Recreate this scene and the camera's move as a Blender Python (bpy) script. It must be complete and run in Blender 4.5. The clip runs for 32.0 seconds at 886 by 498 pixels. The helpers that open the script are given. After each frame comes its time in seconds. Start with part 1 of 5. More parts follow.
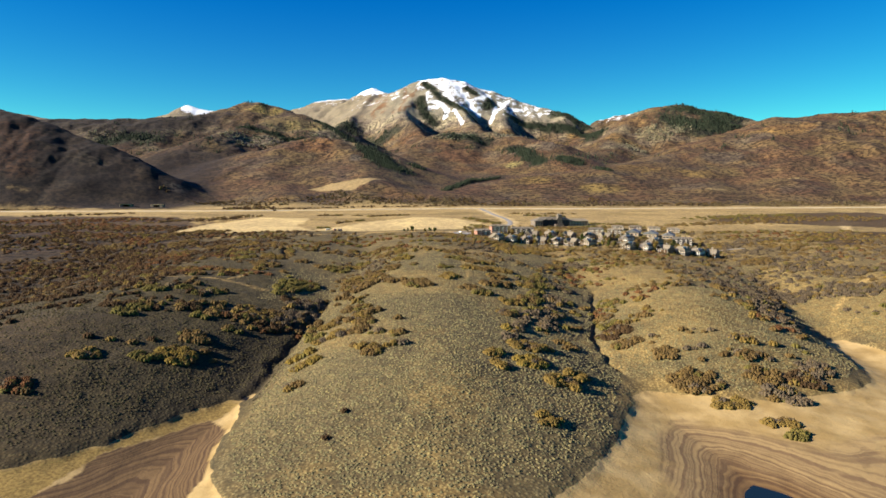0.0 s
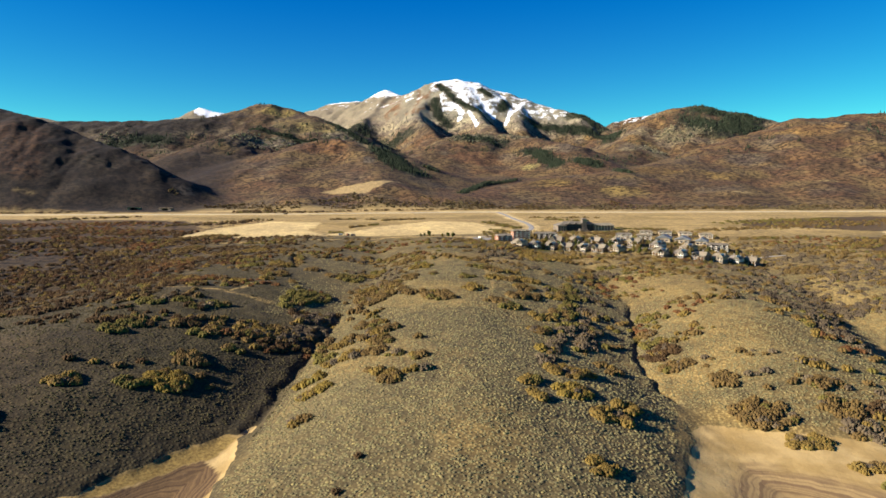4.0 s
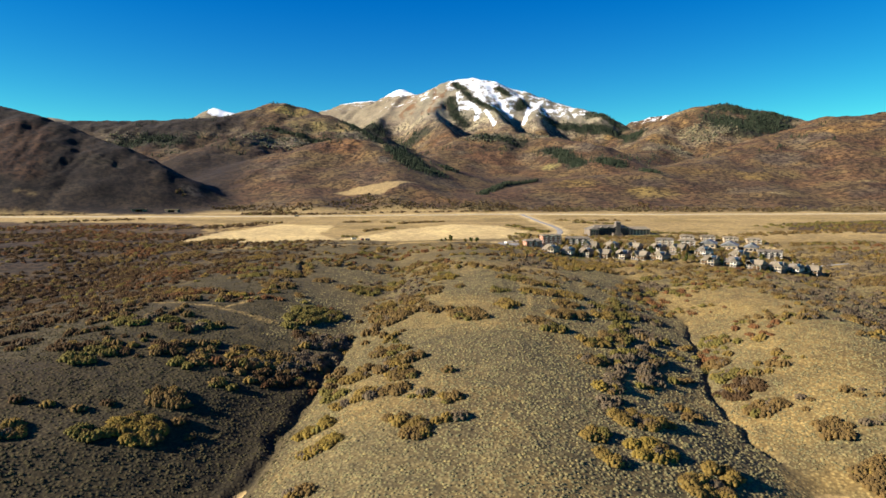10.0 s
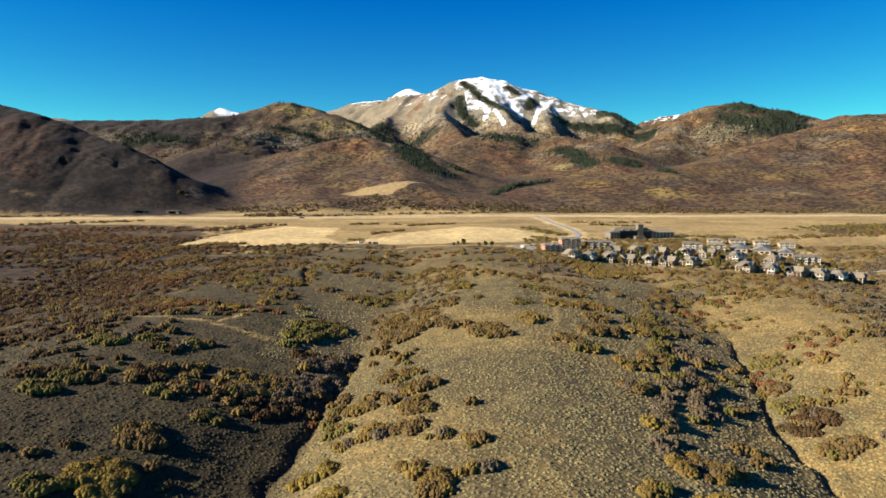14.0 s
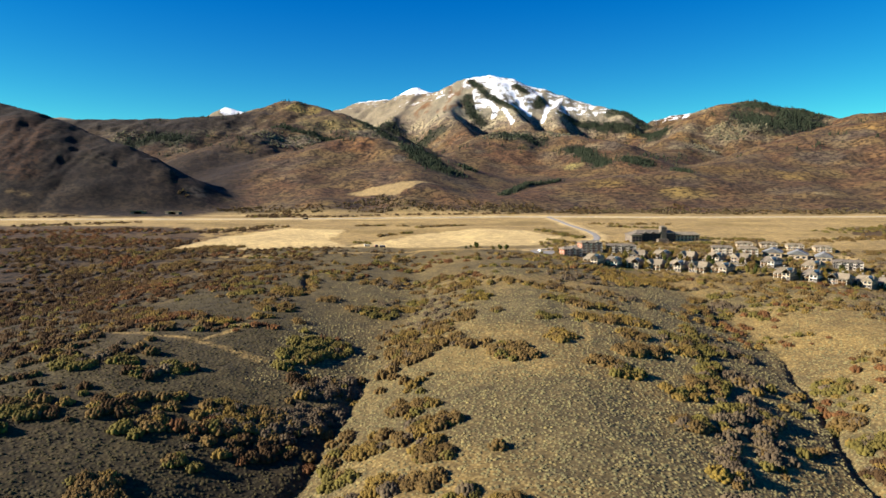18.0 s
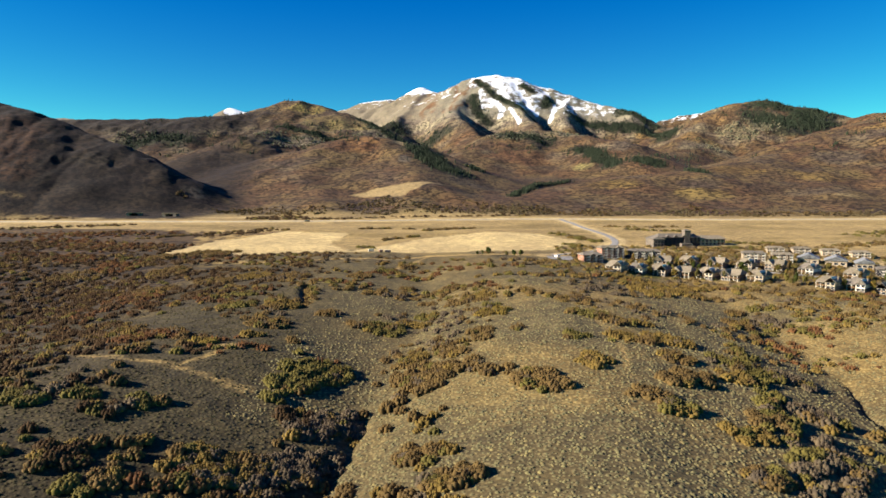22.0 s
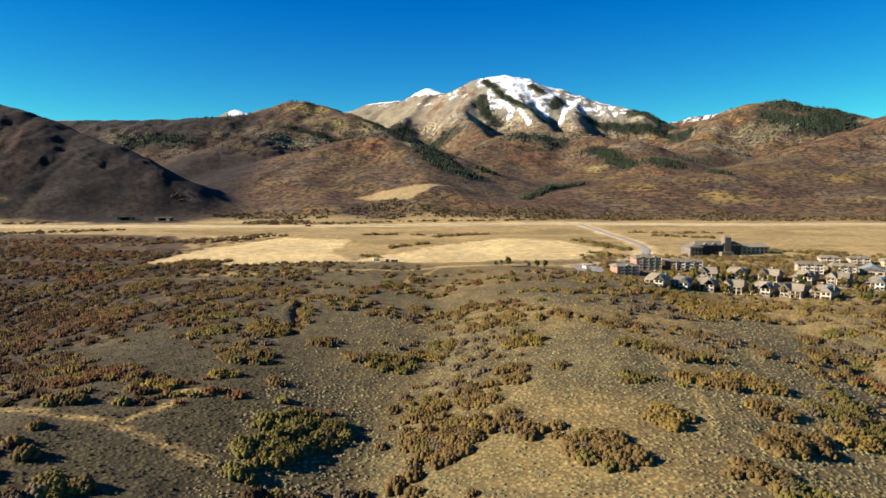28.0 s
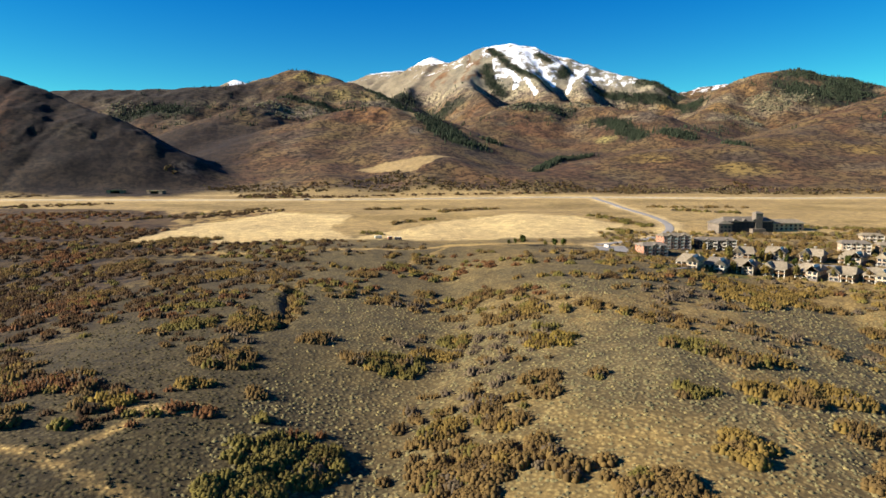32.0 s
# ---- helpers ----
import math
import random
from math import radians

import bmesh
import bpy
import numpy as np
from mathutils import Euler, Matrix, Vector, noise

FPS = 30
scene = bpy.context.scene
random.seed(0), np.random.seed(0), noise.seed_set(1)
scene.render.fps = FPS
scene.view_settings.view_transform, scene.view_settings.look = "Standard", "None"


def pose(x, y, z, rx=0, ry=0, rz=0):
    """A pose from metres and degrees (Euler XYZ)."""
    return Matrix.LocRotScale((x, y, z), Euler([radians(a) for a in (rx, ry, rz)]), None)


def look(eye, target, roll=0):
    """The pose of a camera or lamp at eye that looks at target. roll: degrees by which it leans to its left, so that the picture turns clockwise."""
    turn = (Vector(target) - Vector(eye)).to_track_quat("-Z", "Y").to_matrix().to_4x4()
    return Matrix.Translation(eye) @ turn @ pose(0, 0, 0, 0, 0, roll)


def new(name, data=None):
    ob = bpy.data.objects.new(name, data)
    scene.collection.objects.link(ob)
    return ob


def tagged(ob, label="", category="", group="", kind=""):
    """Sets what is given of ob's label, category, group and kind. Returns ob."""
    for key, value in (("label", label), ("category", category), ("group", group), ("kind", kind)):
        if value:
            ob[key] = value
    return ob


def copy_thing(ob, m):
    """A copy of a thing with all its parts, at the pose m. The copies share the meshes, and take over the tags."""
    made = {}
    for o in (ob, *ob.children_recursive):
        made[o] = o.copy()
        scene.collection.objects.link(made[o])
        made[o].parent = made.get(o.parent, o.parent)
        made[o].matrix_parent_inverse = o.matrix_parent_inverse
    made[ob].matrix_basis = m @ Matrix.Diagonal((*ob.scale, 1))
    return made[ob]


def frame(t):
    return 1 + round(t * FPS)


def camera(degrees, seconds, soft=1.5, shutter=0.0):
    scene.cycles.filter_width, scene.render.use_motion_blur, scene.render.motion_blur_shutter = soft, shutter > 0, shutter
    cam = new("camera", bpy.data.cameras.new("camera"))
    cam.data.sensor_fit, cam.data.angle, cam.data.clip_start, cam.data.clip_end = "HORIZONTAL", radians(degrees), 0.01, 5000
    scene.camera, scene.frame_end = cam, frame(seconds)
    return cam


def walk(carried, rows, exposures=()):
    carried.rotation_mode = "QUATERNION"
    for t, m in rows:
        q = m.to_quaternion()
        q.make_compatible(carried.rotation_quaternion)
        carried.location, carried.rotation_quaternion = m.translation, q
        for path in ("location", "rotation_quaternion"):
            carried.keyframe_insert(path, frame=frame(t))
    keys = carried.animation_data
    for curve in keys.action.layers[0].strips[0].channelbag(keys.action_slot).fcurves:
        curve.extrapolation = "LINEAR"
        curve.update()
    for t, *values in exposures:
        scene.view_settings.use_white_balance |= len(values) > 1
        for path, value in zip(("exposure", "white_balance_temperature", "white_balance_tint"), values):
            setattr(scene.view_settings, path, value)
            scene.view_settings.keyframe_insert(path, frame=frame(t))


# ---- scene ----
cam = camera(65.59, 32.0, soft=1.6)
PATH = [
    (0.0, pose(0.04, -0.12, 99.97, 84.838, 0.000, -1.668)),
    (1.0, pose(-1.29, 10.41, 99.90, 84.897, 0.000, -1.396)),
    (2.0, pose(-2.62, 20.87, 99.84, 84.975, 0.000, -1.124)),
    (3.0, pose(-3.95, 31.26, 99.80, 85.044, 0.000, -0.864)),
    (4.0, pose(-5.27, 41.58, 99.77, 85.075, 0.000, -0.621)),
    (5.0, pose(-6.59, 51.85, 99.75, 85.083, 0.000, -0.395)),
    (6.0, pose(-7.90, 62.06, 99.73, 85.091, 0.000, -0.183)),
    (8.0, pose(-10.51, 82.34, 99.74, 85.142, 0.000, 0.201)),
    (10.0, pose(-13.12, 102.47, 99.77, 85.143, 0.000, 0.545)),
    (12.0, pose(-15.71, 122.48, 99.83, 85.151, 0.000, 0.861)),
    (14.0, pose(-18.29, 142.42, 99.90, 85.183, 0.000, 1.148)),
    (16.0, pose(-20.86, 162.33, 99.98, 85.192, 0.000, 1.429)),
    (18.0, pose(-23.43, 182.24, 100.06, 85.176, 0.000, 1.680)),
    (20.0, pose(-26.00, 202.21, 100.13, 85.205, 0.000, 1.877)),
    (22.0, pose(-28.56, 222.26, 100.19, 85.261, 0.000, 2.065)),
    (24.0, pose(-31.12, 242.45, 100.23, 85.349, 0.000, 2.190)),
    (26.0, pose(-33.69, 262.81, 100.25, 85.412, 0.000, 2.368)),
    (28.0, pose(-36.26, 283.38, 100.23, 85.487, 0.000, 2.575)),
    (29.0, pose(-37.55, 293.76, 100.20, 85.519, 0.000, 2.651)),
    (29.6, pose(-38.32, 300.02, 100.18, 85.437, 0.000, 2.670)),
    (30.0, pose(-38.84, 304.21, 100.16, 85.382, 0.000, 2.682)),
    (30.4, pose(-39.36, 308.41, 100.15, 85.028, 0.000, 2.709)),
    (31.0, pose(-40.13, 314.73, 100.11, 84.354, 0.000, 2.764)),
    (31.5, pose(-40.78, 320.02, 100.09, 83.768, 0.000, 2.802)),
    (32.0, pose(-41.43, 325.34, 100.05, 83.182, 0.000, 2.840)),
]
walk(cam, PATH, exposures=((0.0, 1.33), (32.0, 1.33)))

# ---------------------------------------------------------------- light
SUN_UP, SUN_AROUND = radians(25), radians(-101)  # height over the horizon; from +y, to the right
world = bpy.data.worlds.new("sky")
scene.world = world
world.use_nodes = True
wn, wl = world.node_tree.nodes, world.node_tree.links
wn.clear()
sky = wn.new("ShaderNodeTexSky")
sky.sky_type, sky.sun_disc = "NISHITA", False
sky.sun_elevation, sky.sun_rotation = SUN_UP, SUN_AROUND
sky.altitude, sky.air_density, sky.dust_density, sky.ozone_density = 2600, 1.0, 0.05, 3.0
deep = wn.new("ShaderNodeHueSaturation")
deep.inputs["Saturation"].default_value = 1.42
back = wn.new("ShaderNodeBackground")
back.inputs["Strength"].default_value = 0.053
wout = wn.new("ShaderNodeOutputWorld")
wl.new(sky.outputs[0], deep.inputs["Color"])
tint = wn.new("ShaderNodeMix")
tint.data_type, tint.blend_type = "RGBA", "MULTIPLY"
tint.inputs[0].default_value, tint.inputs[7].default_value = 1.0, (0.82, 1.05, 0.98, 1)
wl.new(deep.outputs[0], tint.inputs[6])
split, join = wn.new("ShaderNodeSeparateColor"), wn.new("ShaderNodeCombineColor")
wl.new(tint.outputs[2], split.inputs[0])
for k, (power, gain) in enumerate(((1.0, 0.62), (1.3, 0.79), (0.7, 1.67))):
    lift, scale_ = wn.new("ShaderNodeMath"), wn.new("ShaderNodeMath")
    lift.operation, scale_.operation = "POWER", "MULTIPLY"
    lift.inputs[1].default_value, scale_.inputs[1].default_value = power, gain
    wl.new(split.outputs[k], lift.inputs[0])
    wl.new(lift.outputs[0], scale_.inputs[0])
    wl.new(scale_.outputs[0], join.inputs[k])
wl.new(join.outputs[0], back.inputs["Color"])
wl.new(back.outputs[0], wout.inputs["Surface"])

sun = new("sun", bpy.data.lights.new("sun", "SUN"))
sun.data.energy, sun.data.angle, sun.data.color = 5.7, radians(0.53), (1.0, 0.915, 0.80)
toward = Vector((math.sin(SUN_AROUND) * math.cos(SUN_UP), math.cos(SUN_AROUND) * math.cos(SUN_UP), math.sin(SUN_UP)))
sun.matrix_world = look(toward * 500, (0, 0, 0))

# ---------------------------------------------------------------- terrain plan
def lattice(ix, iy, seed):
    """Random unit gradients on an integer lattice."""
    h = (ix * 374761393 + iy * 668265263 + seed * 1274126177) & 0x7FFFFFFF
    h = ((h ^ (h >> 13)) * 1103515245 + 12345) & 0x7FFFFFFF
    a = (h ^ (h >> 16)) % 6283 / 1000.0
    return np.cos(a), np.sin(a)


def perlin(x, y, seed=0):
    x, y = np.asarray(x, float), np.asarray(y, float)
    ix, iy = np.floor(x).astype(np.int64), np.floor(y).astype(np.int64)
    fx, fy = x - ix, y - iy
    u, v = fx * fx * fx * (fx * (fx * 6 - 15) + 10), fy * fy * fy * (fy * (fy * 6 - 15) + 10)
    total = []
    for dx in (0, 1):
        for dy in (0, 1):
            gx, gy = lattice(ix + dx, iy + dy, seed)
            total.append(gx * (fx - dx) + gy * (fy - dy))
    a = total[0] + v * (total[1] - total[0])
    b = total[2] + v * (total[3] - total[2])
    return (a + u * (b - a)) * 1.4


def fbm(x, y, size, octaves=4, seed=0):
    total, amp, norm = 0.0, 1.0, 0.0
    for k in range(octaves):
        total = total + amp * perlin(x / size + 17.3 * k, y / size - 9.1 * k, seed + k)
        norm += amp
        amp, size = amp * 0.5, size * 0.5
    return total / norm


def crests(x, y, size, octaves=4, seed=0):
    """Sharp crests and round hollows, 0 to 1."""
    total, amp, norm = 0.0, 1.0, 0.0
    for k in range(octaves):
        total = total + amp * (1 - np.abs(perlin(x / size + 5.7 * k, y / size + 3.3 * k, seed + k)) * 1.6)
        norm += amp
        amp, size = amp * 0.5, size * 0.5
    return total / norm


def step(a, b, v):
    s = np.clip((v - a) / (b - a), 0, 1)
    return s * s * (3 - 2 * s)


def along(x, y, line):
    """Distance from a line of (x, y[, z]) points, and the z there."""
    best = np.full(np.shape(x), 1e9)
    level = np.zeros(np.shape(x))
    for p, q in zip(line[:-1], line[1:]):
        dx, dy = q[0] - p[0], q[1] - p[1]
        u = np.clip(((x - p[0]) * dx + (y - p[1]) * dy) / (dx * dx + dy * dy), 0, 1)
        d = np.hypot(x - p[0] - u * dx, y - p[1] - u * dy)
        near = d < best
        if len(p) > 2:
            level = np.where(near, p[2] + u * (q[2] - p[2]), level)
        best = np.where(near, d, best)
    return best, level


# lines that run from the lake up to the valley floor: at each y the x and z of a crest or a gully floor
RUNS = (-200, 120, 200, 250, 300, 350, 400, 450, 500, 560, 630, 700, 800)
LINES = [
    ((-700, -700, -700, -700, -700, -700, -700, -700, -700, -700, -700, -700, -700), (-40, -14, -4, 4, 12, 16, 20, 24, 28, 33, 37, 41, 47)),
    ((-360, -360, -350, -340, -330, -320, -310, -305, -300, -295, -290, -290, -290), (-40, -16, -4, 4, 8, 11, 13, 15, 17, 21, 27, 35, 47)),
    ((-240, -240, -225, -215, -200, -185, -170, -155, -145, -135, -125, -120, -120), (-40, -14, 4, 18, 28, 34, 37, 40, 40.5, 41, 43, 46, 49)),
    ((-110, -105, -98, -92, -82, -74, -66, -63, -60, -50, -50, -60, -70), (-45, -12, -5.5, -2, 2.5, 9, 17, 23, 28, 32, 36, 41, 48)),
    ((0, 0, 4, 8, 12, 14, 16, 18, 20, 18, 10, 4, 0), (-40, -8, 9, 18, 25, 29, 32, 36.5, 41, 45.5, 48.5, 50.5, 51)),
    ((125, 122, 118, 112, 102, 98, 103, 115, 124, 128, 124, 118, 115), (-45, -20, -12, -6, 2, 8, 11, 15, 20, 26, 33, 40, 47)),
    ((165, 162, 158, 154, 152, 158, 165, 172, 182, 190, 190, 190, 190), (-45, -10, -2.5, 0, 5, 21, 30, 32, 34, 36, 38, 42, 47)),
    ((290, 280, 262, 250, 242, 245, 252, 262, 272, 285, 292, 296, 300), (-50, -12, -4, -2, -1, -0.5, 0.5, 5, 11, 19, 27, 34, 43)),
    ((480, 470, 460, 450, 440, 430, 420, 415, 410, 410, 410, 410, 410), (-40, -12, 2, 10, 18, 24, 28, 32, 35, 38, 41, 43, 46)),
    ((800, 800, 800, 800, 800, 800, 800, 800, 800, 800, 800, 800, 800), (-40, -10, 0, 8, 14, 20, 26, 30, 34, 38, 42, 45, 49)),
]
# hills and mountains: slope, roundness of the crest, and the crest's line (x, y, z)
RIDGES = [
    (0.64, 40, [(-1191, 1500, 298), (-966, 1480, 282), (-895, 1470, 264), (-834, 1450, 250), (-781, 1440, 233), (-708, 1420, 201), (-647, 1400, 185), (-588, 1380, 159), (-534, 1370, 133), (-483, 1350, 91)]),  # west hill
    (0.5, 60, [(-1357, 2300, 306), (-1214, 2300, 320), (-1108, 2300, 322), (-985, 2300, 322), (-844, 2300, 322), (-774, 2350, 335), (-700, 2400, 350)]),  # canyon rim
    (0.5, 40, [(-844, 2300, 322), (-795, 2150, 262), (-752, 2000, 201)]),  # canyon spur
    (0.4, 80, [(-2690, 4300, 487), (-2550, 4300, 528), (-2445, 4300, 542), (-2308, 4300, 515)]),  # far west
    (0.45, 40, [(-680, 1800, 150), (-630, 1850, 201), (-592, 1950, 239), (-543, 2150, 283), (-427, 2400, 347)]),  # grey spur
    (0.5, 50, [(-769, 2500, 348), (-692, 2500, 376), (-606, 2500, 400), (-526, 2480, 379), (-424, 2380, 330), (-316, 2250, 287), (-222, 2150, 232)]),  # brown peak
    (0.5, 30, [(-526, 2480, 379), (-427, 2300, 310), (-347, 2110, 248), (-296, 2000, 211)]),  # brown spur
    (0.6, 30, [(-1588, 4300, 534), (-1502, 4300, 557), (-1433, 4300, 597), (-1349, 4300, 571), (-1213, 4300, 558)]),  # west snow
    (0.5, 60, [(-750, 4000, 537), (-563, 4000, 587), (-428, 3900, 586)]),  # back crest
    (0.62, 40, [(-590, 3600, 467), (-479, 3600, 503), (-367, 3600, 536), (-243, 3600, 601), (-168, 3480, 557), (-86, 3350, 570), (-10, 3260, 590), (88, 3240, 604), (173, 3230, 586), (305, 3200, 538), (395, 3150, 498), (519, 3050, 449), (588, 2950, 410), (674, 2850, 346), (725, 2800, 300)]),  # main crest
    (0.75, 15, [(26, 3240, 587), (-46, 3080, 497), (-87, 2850, 408), (-47, 2600, 343), (-4, 2400, 277)]),  # rib west
    (0.75, 15, [(112, 3230, 586), (136, 3000, 478), (166, 2780, 390), (221, 2500, 300)]),  # rib mid
    (0.7, 15, [(395, 3150, 498), (328, 2900, 404), (326, 2650, 325)]),  # rib east
    (0.7, 15, [(-243, 3600, 598), (-278, 3200, 461), (-319, 2900, 364)]),  # rib far west
    (0.42, 50, [(-59, 2000, 171), (-14, 2200, 231), (92, 2350, 283), (219, 2400, 291), (310, 2300, 270), (381, 2150, 239), (409, 2000, 195), (422, 1880, 152)]),  # conifer hills
    (0.5, 50, [(509, 2150, 183), (660, 2450, 265), (813, 2700, 359), (948, 2800, 423), (1032, 2805, 432), (1175, 2800, 405), (1269, 2780, 382), (1308, 2700, 356), (1358, 2650, 370), (1462, 2600, 344)]),  # east peak
    (0.5, 40, [(1119, 4300, 517), (1217, 4300, 540), (1330, 4300, 556), (1430, 4300, 518)]),  # east snow
    (0.34, 60, [(29, 1330, 77), (104, 1430, 96), (163, 1490, 109), (281, 1550, 130), (401, 1590, 143), (555, 1700, 165), (742, 1850, 206), (897, 1950, 255), (1035, 2000, 293), (1160, 2000, 312), (1398, 1950, 320), (1683, 1900, 321)]),  # east hill
    (0.4, 40, [(742, 1850, 206), (666, 1620, 142), (586, 1420, 97)]),  # east spur
    (0.4, 40, [(1035, 2000, 293), (899, 1700, 188), (779, 1450, 113)]),  # east spur far
    (0.36, 60, [(-490, 1380, 90), (-457, 1600, 140), (-361, 1750, 196), (-265, 1800, 228), (-195, 1760, 203), (-124, 1650, 148), (-49, 1500, 111), (3, 1400, 87)]),  # front hill
    (0.4, 40, [(-361, 1750, 196), (-328, 1520, 130), (-271, 1330, 88)]),  # front spur
    (0.45, 40, [(-195, 1760, 203), (-140, 1560, 151), (-105, 1400, 117), (-104, 1300, 88)]),  # front spur east
]
LAKE = -3.6
LEFT_WASH = [(-79, 305), (-75, 325), (-75, 350), (-69, 380), (-65, 415), (-64, 445)]
RIGHT_WASH = [(99, 332), (96, 352), (98, 372), (103, 400), (111, 436), (119, 471), (126, 506)]
MID_CUT = [(-116, 578), (-114, 592), (-119, 606), (-124, 622), (-128, 645)]


def near_ground(x, y):
    """The lines' profile, rounded over about twenty metres."""
    return 0.4 * profile(x, y) + 0.2 * (profile(x - 6, y) + profile(x + 6, y)) + 0.1 * (profile(x - 13, y) + profile(x + 13, y))


def profile(x, y):
    yy = np.clip(y, RUNS[0], RUNS[-1])
    xs = np.stack([np.interp(yy, RUNS, line[0]) for line in LINES])
    zs = np.stack([np.interp(yy, RUNS, line[1]) for line in LINES])
    h = zs[0] + 0.0
    for k in range(len(LINES) - 1):
        u = np.clip((x - xs[k]) / (xs[k + 1] - xs[k]), 0, 1)
        # round crests and narrow floors
        b = {4: 0.45, 2: 0.62, 3: 0.88}.get(k, 0.75)
        e = 2.9 if k == 3 else 2.0
        s = np.where(zs[k] > zs[k + 1], (1 - b) * u + b * u * u, (1 - b) * u + b * (1 - (1 - u) ** e))
        h = np.where(x >= xs[k], zs[k] + (zs[k + 1] - zs[k]) * s, h)
    return h


def valley(x, y):
    h = np.interp(y, (800, 880, 1050, 1200, 1300, 1800, 2600, 5000), (48.5, 52, 60, 65, 69, 125, 190, 330))
    # fields on a low swell, and the highway's bank
    h = h + 4.5 * np.exp(-(((x + 10) / 110) ** 2 + ((y - 930) / 55) ** 2)) + 3.5 * np.exp(-(((x + 200) / 70) ** 2 + ((y - 960) / 50) ** 2))
    return h


def height(x, y):
    x, y = np.asarray(x, float), np.asarray(y, float)
    t = step(700, 860, y)
    h = near_ground(x, y) * (1 - t) + valley(x, y) * t
    # rolling relief of the slopes
    h = h + (fbm(x, y, 60, 4, 3) * 2.2 + fbm(x, y, 9, 3, 8) * 0.5) * step(150, 260, y) * (1 - 0.75 * step(760, 850, y) * (1 - step(1250, 1350, y))) * step(-9, 8, h)
    for line, deep, wide in ((LEFT_WASH, 2.2, 2.8), (RIGHT_WASH, 2.2, 1.8), (MID_CUT, 2.8, 2.4)):
        d, _ = along(x + 3 * perlin(y / 14, y / 90, 4), y, line)
        h = h - deep * np.exp(-((d / wide) ** 2))
    # cut bank where the old high water stood
    bank = h + 1.6 * fbm(x, y, 12, 3, 15)
    h = np.where(y < 430, h - 0.9 * (1 - step(4.2, 5.8, bank)) * step(-8, 0, h), h)
    h = np.where((y < 430) & (h < 4), 4 - (4 - h) * 0.68, h)
    far = y > 1150
    if np.any(far):
        fx, fy = x[far], y[far]
        wx, wy = fx + 26 * fbm(fx, fy, 160, 3, 21), fy + 26 * fbm(fx, fy, 160, 3, 31)
        floor = h[far]
        top = floor + 0.0
        lift = np.zeros_like(top)
        for slope, round_, line in RIDGES:
            hill = np.full(fx.shape, -1e3)
            d0 = np.full(fx.shape, 1e9)
            for seg in zip(line[:-1], line[1:]):
                dw, z = along(wx, wy, seg)
                ds, _ = along(fx, fy, seg)
                d0 = np.minimum(d0, ds)
                d = np.minimum(dw, ds * 1.6)
                hill = np.maximum(hill, z - slope * (np.sqrt(d * d + round_ * round_) - round_))
            k = 9.0
            m = np.maximum(top, hill)
            top = m + k * np.log(np.exp((top - m) / k) + np.exp((hill - m) / k)) - 0.0
            lift = np.maximum(lift, np.exp(-(d0 / 45) ** 2))
        above = step(4, 90, top - floor)
        carve = (crests(wx, wy * 0.55, 150, 4, 41) - 0.74) * 20 * above * (1 - 0.8 * lift) * (1 - 0.45 * step(-350, -500, fx) * step(1900, 1600, fy))
        carve = carve + (crests(fx, fy * 0.5, 52, 3, 45) - 0.72) * 6.5 * above * (1 - 0.5 * lift)
        carve = carve + fbm(fx, fy, 34, 3, 51) * 2.2 * above + fbm(fx, fy, 12, 2, 57) * 1.1 * above
        h = h.copy()
        h[far] = top + carve * step(0, 1, above)
    return h

# ---------------------------------------------------------------- materials
def material(name, rough=0.9, metal=0.0):
    m = bpy.data.materials.new(name)
    m.use_nodes = True
    n, l = m.node_tree.nodes, m.node_tree.links
    bsdf = n["Principled BSDF"]
    bsdf.inputs["Roughness"].default_value = rough
    bsdf.inputs["Metallic"].default_value = metal
    bsdf.inputs["Specular IOR Level"].default_value = 0.2
    return m, n, l, bsdf


def mixed(n, l, kind, fac, a, b):
    """A colour mix; fac, a and b are sockets or values."""
    node = n.new("ShaderNodeMix")
    node.data_type, node.blend_type = "RGBA", kind
    for socket, value in ((node.inputs[0], fac), (node.inputs[6], a), (node.inputs[7], b)):
        if isinstance(value, bpy.types.NodeSocket):
            l.new(value, socket)
        elif isinstance(value, tuple):
            socket.default_value = (*value, 1.0)
        else:
            socket.default_value = value
    return node.outputs[2]


def noise_of(n, l, size, detail=4.0, vector=None, rough=0.55):
    node = n.new("ShaderNodeTexNoise")
    node.inputs["Scale"].default_value = 1.0 / size
    node.inputs["Detail"].default_value = detail
    node.inputs["Roughness"].default_value = rough
    if vector is not None:
        l.new(vector, node.inputs["Vector"])
    return node.outputs["Fac"]


def ramp(n, l, value, a, b):
    node = n.new("ShaderNodeMapRange")
    node.interpolation_type = "SMOOTHSTEP"
    l.new(value, node.inputs["Value"])
    node.inputs["From Min"].default_value, node.inputs["From Max"].default_value = a, b
    return node.outputs["Result"]


def sums(n, l, kind, a, b):
    node = n.new("ShaderNodeMath")
    node.operation = kind
    for socket, value in zip(node.inputs, (a, b)):
        if isinstance(value, bpy.types.NodeSocket):
            l.new(value, socket)
        else:
            socket.default_value = value
    return node.outputs[0]


def attribute(n, name):
    node = n.new("ShaderNodeAttribute")
    node.attribute_name = name
    return node


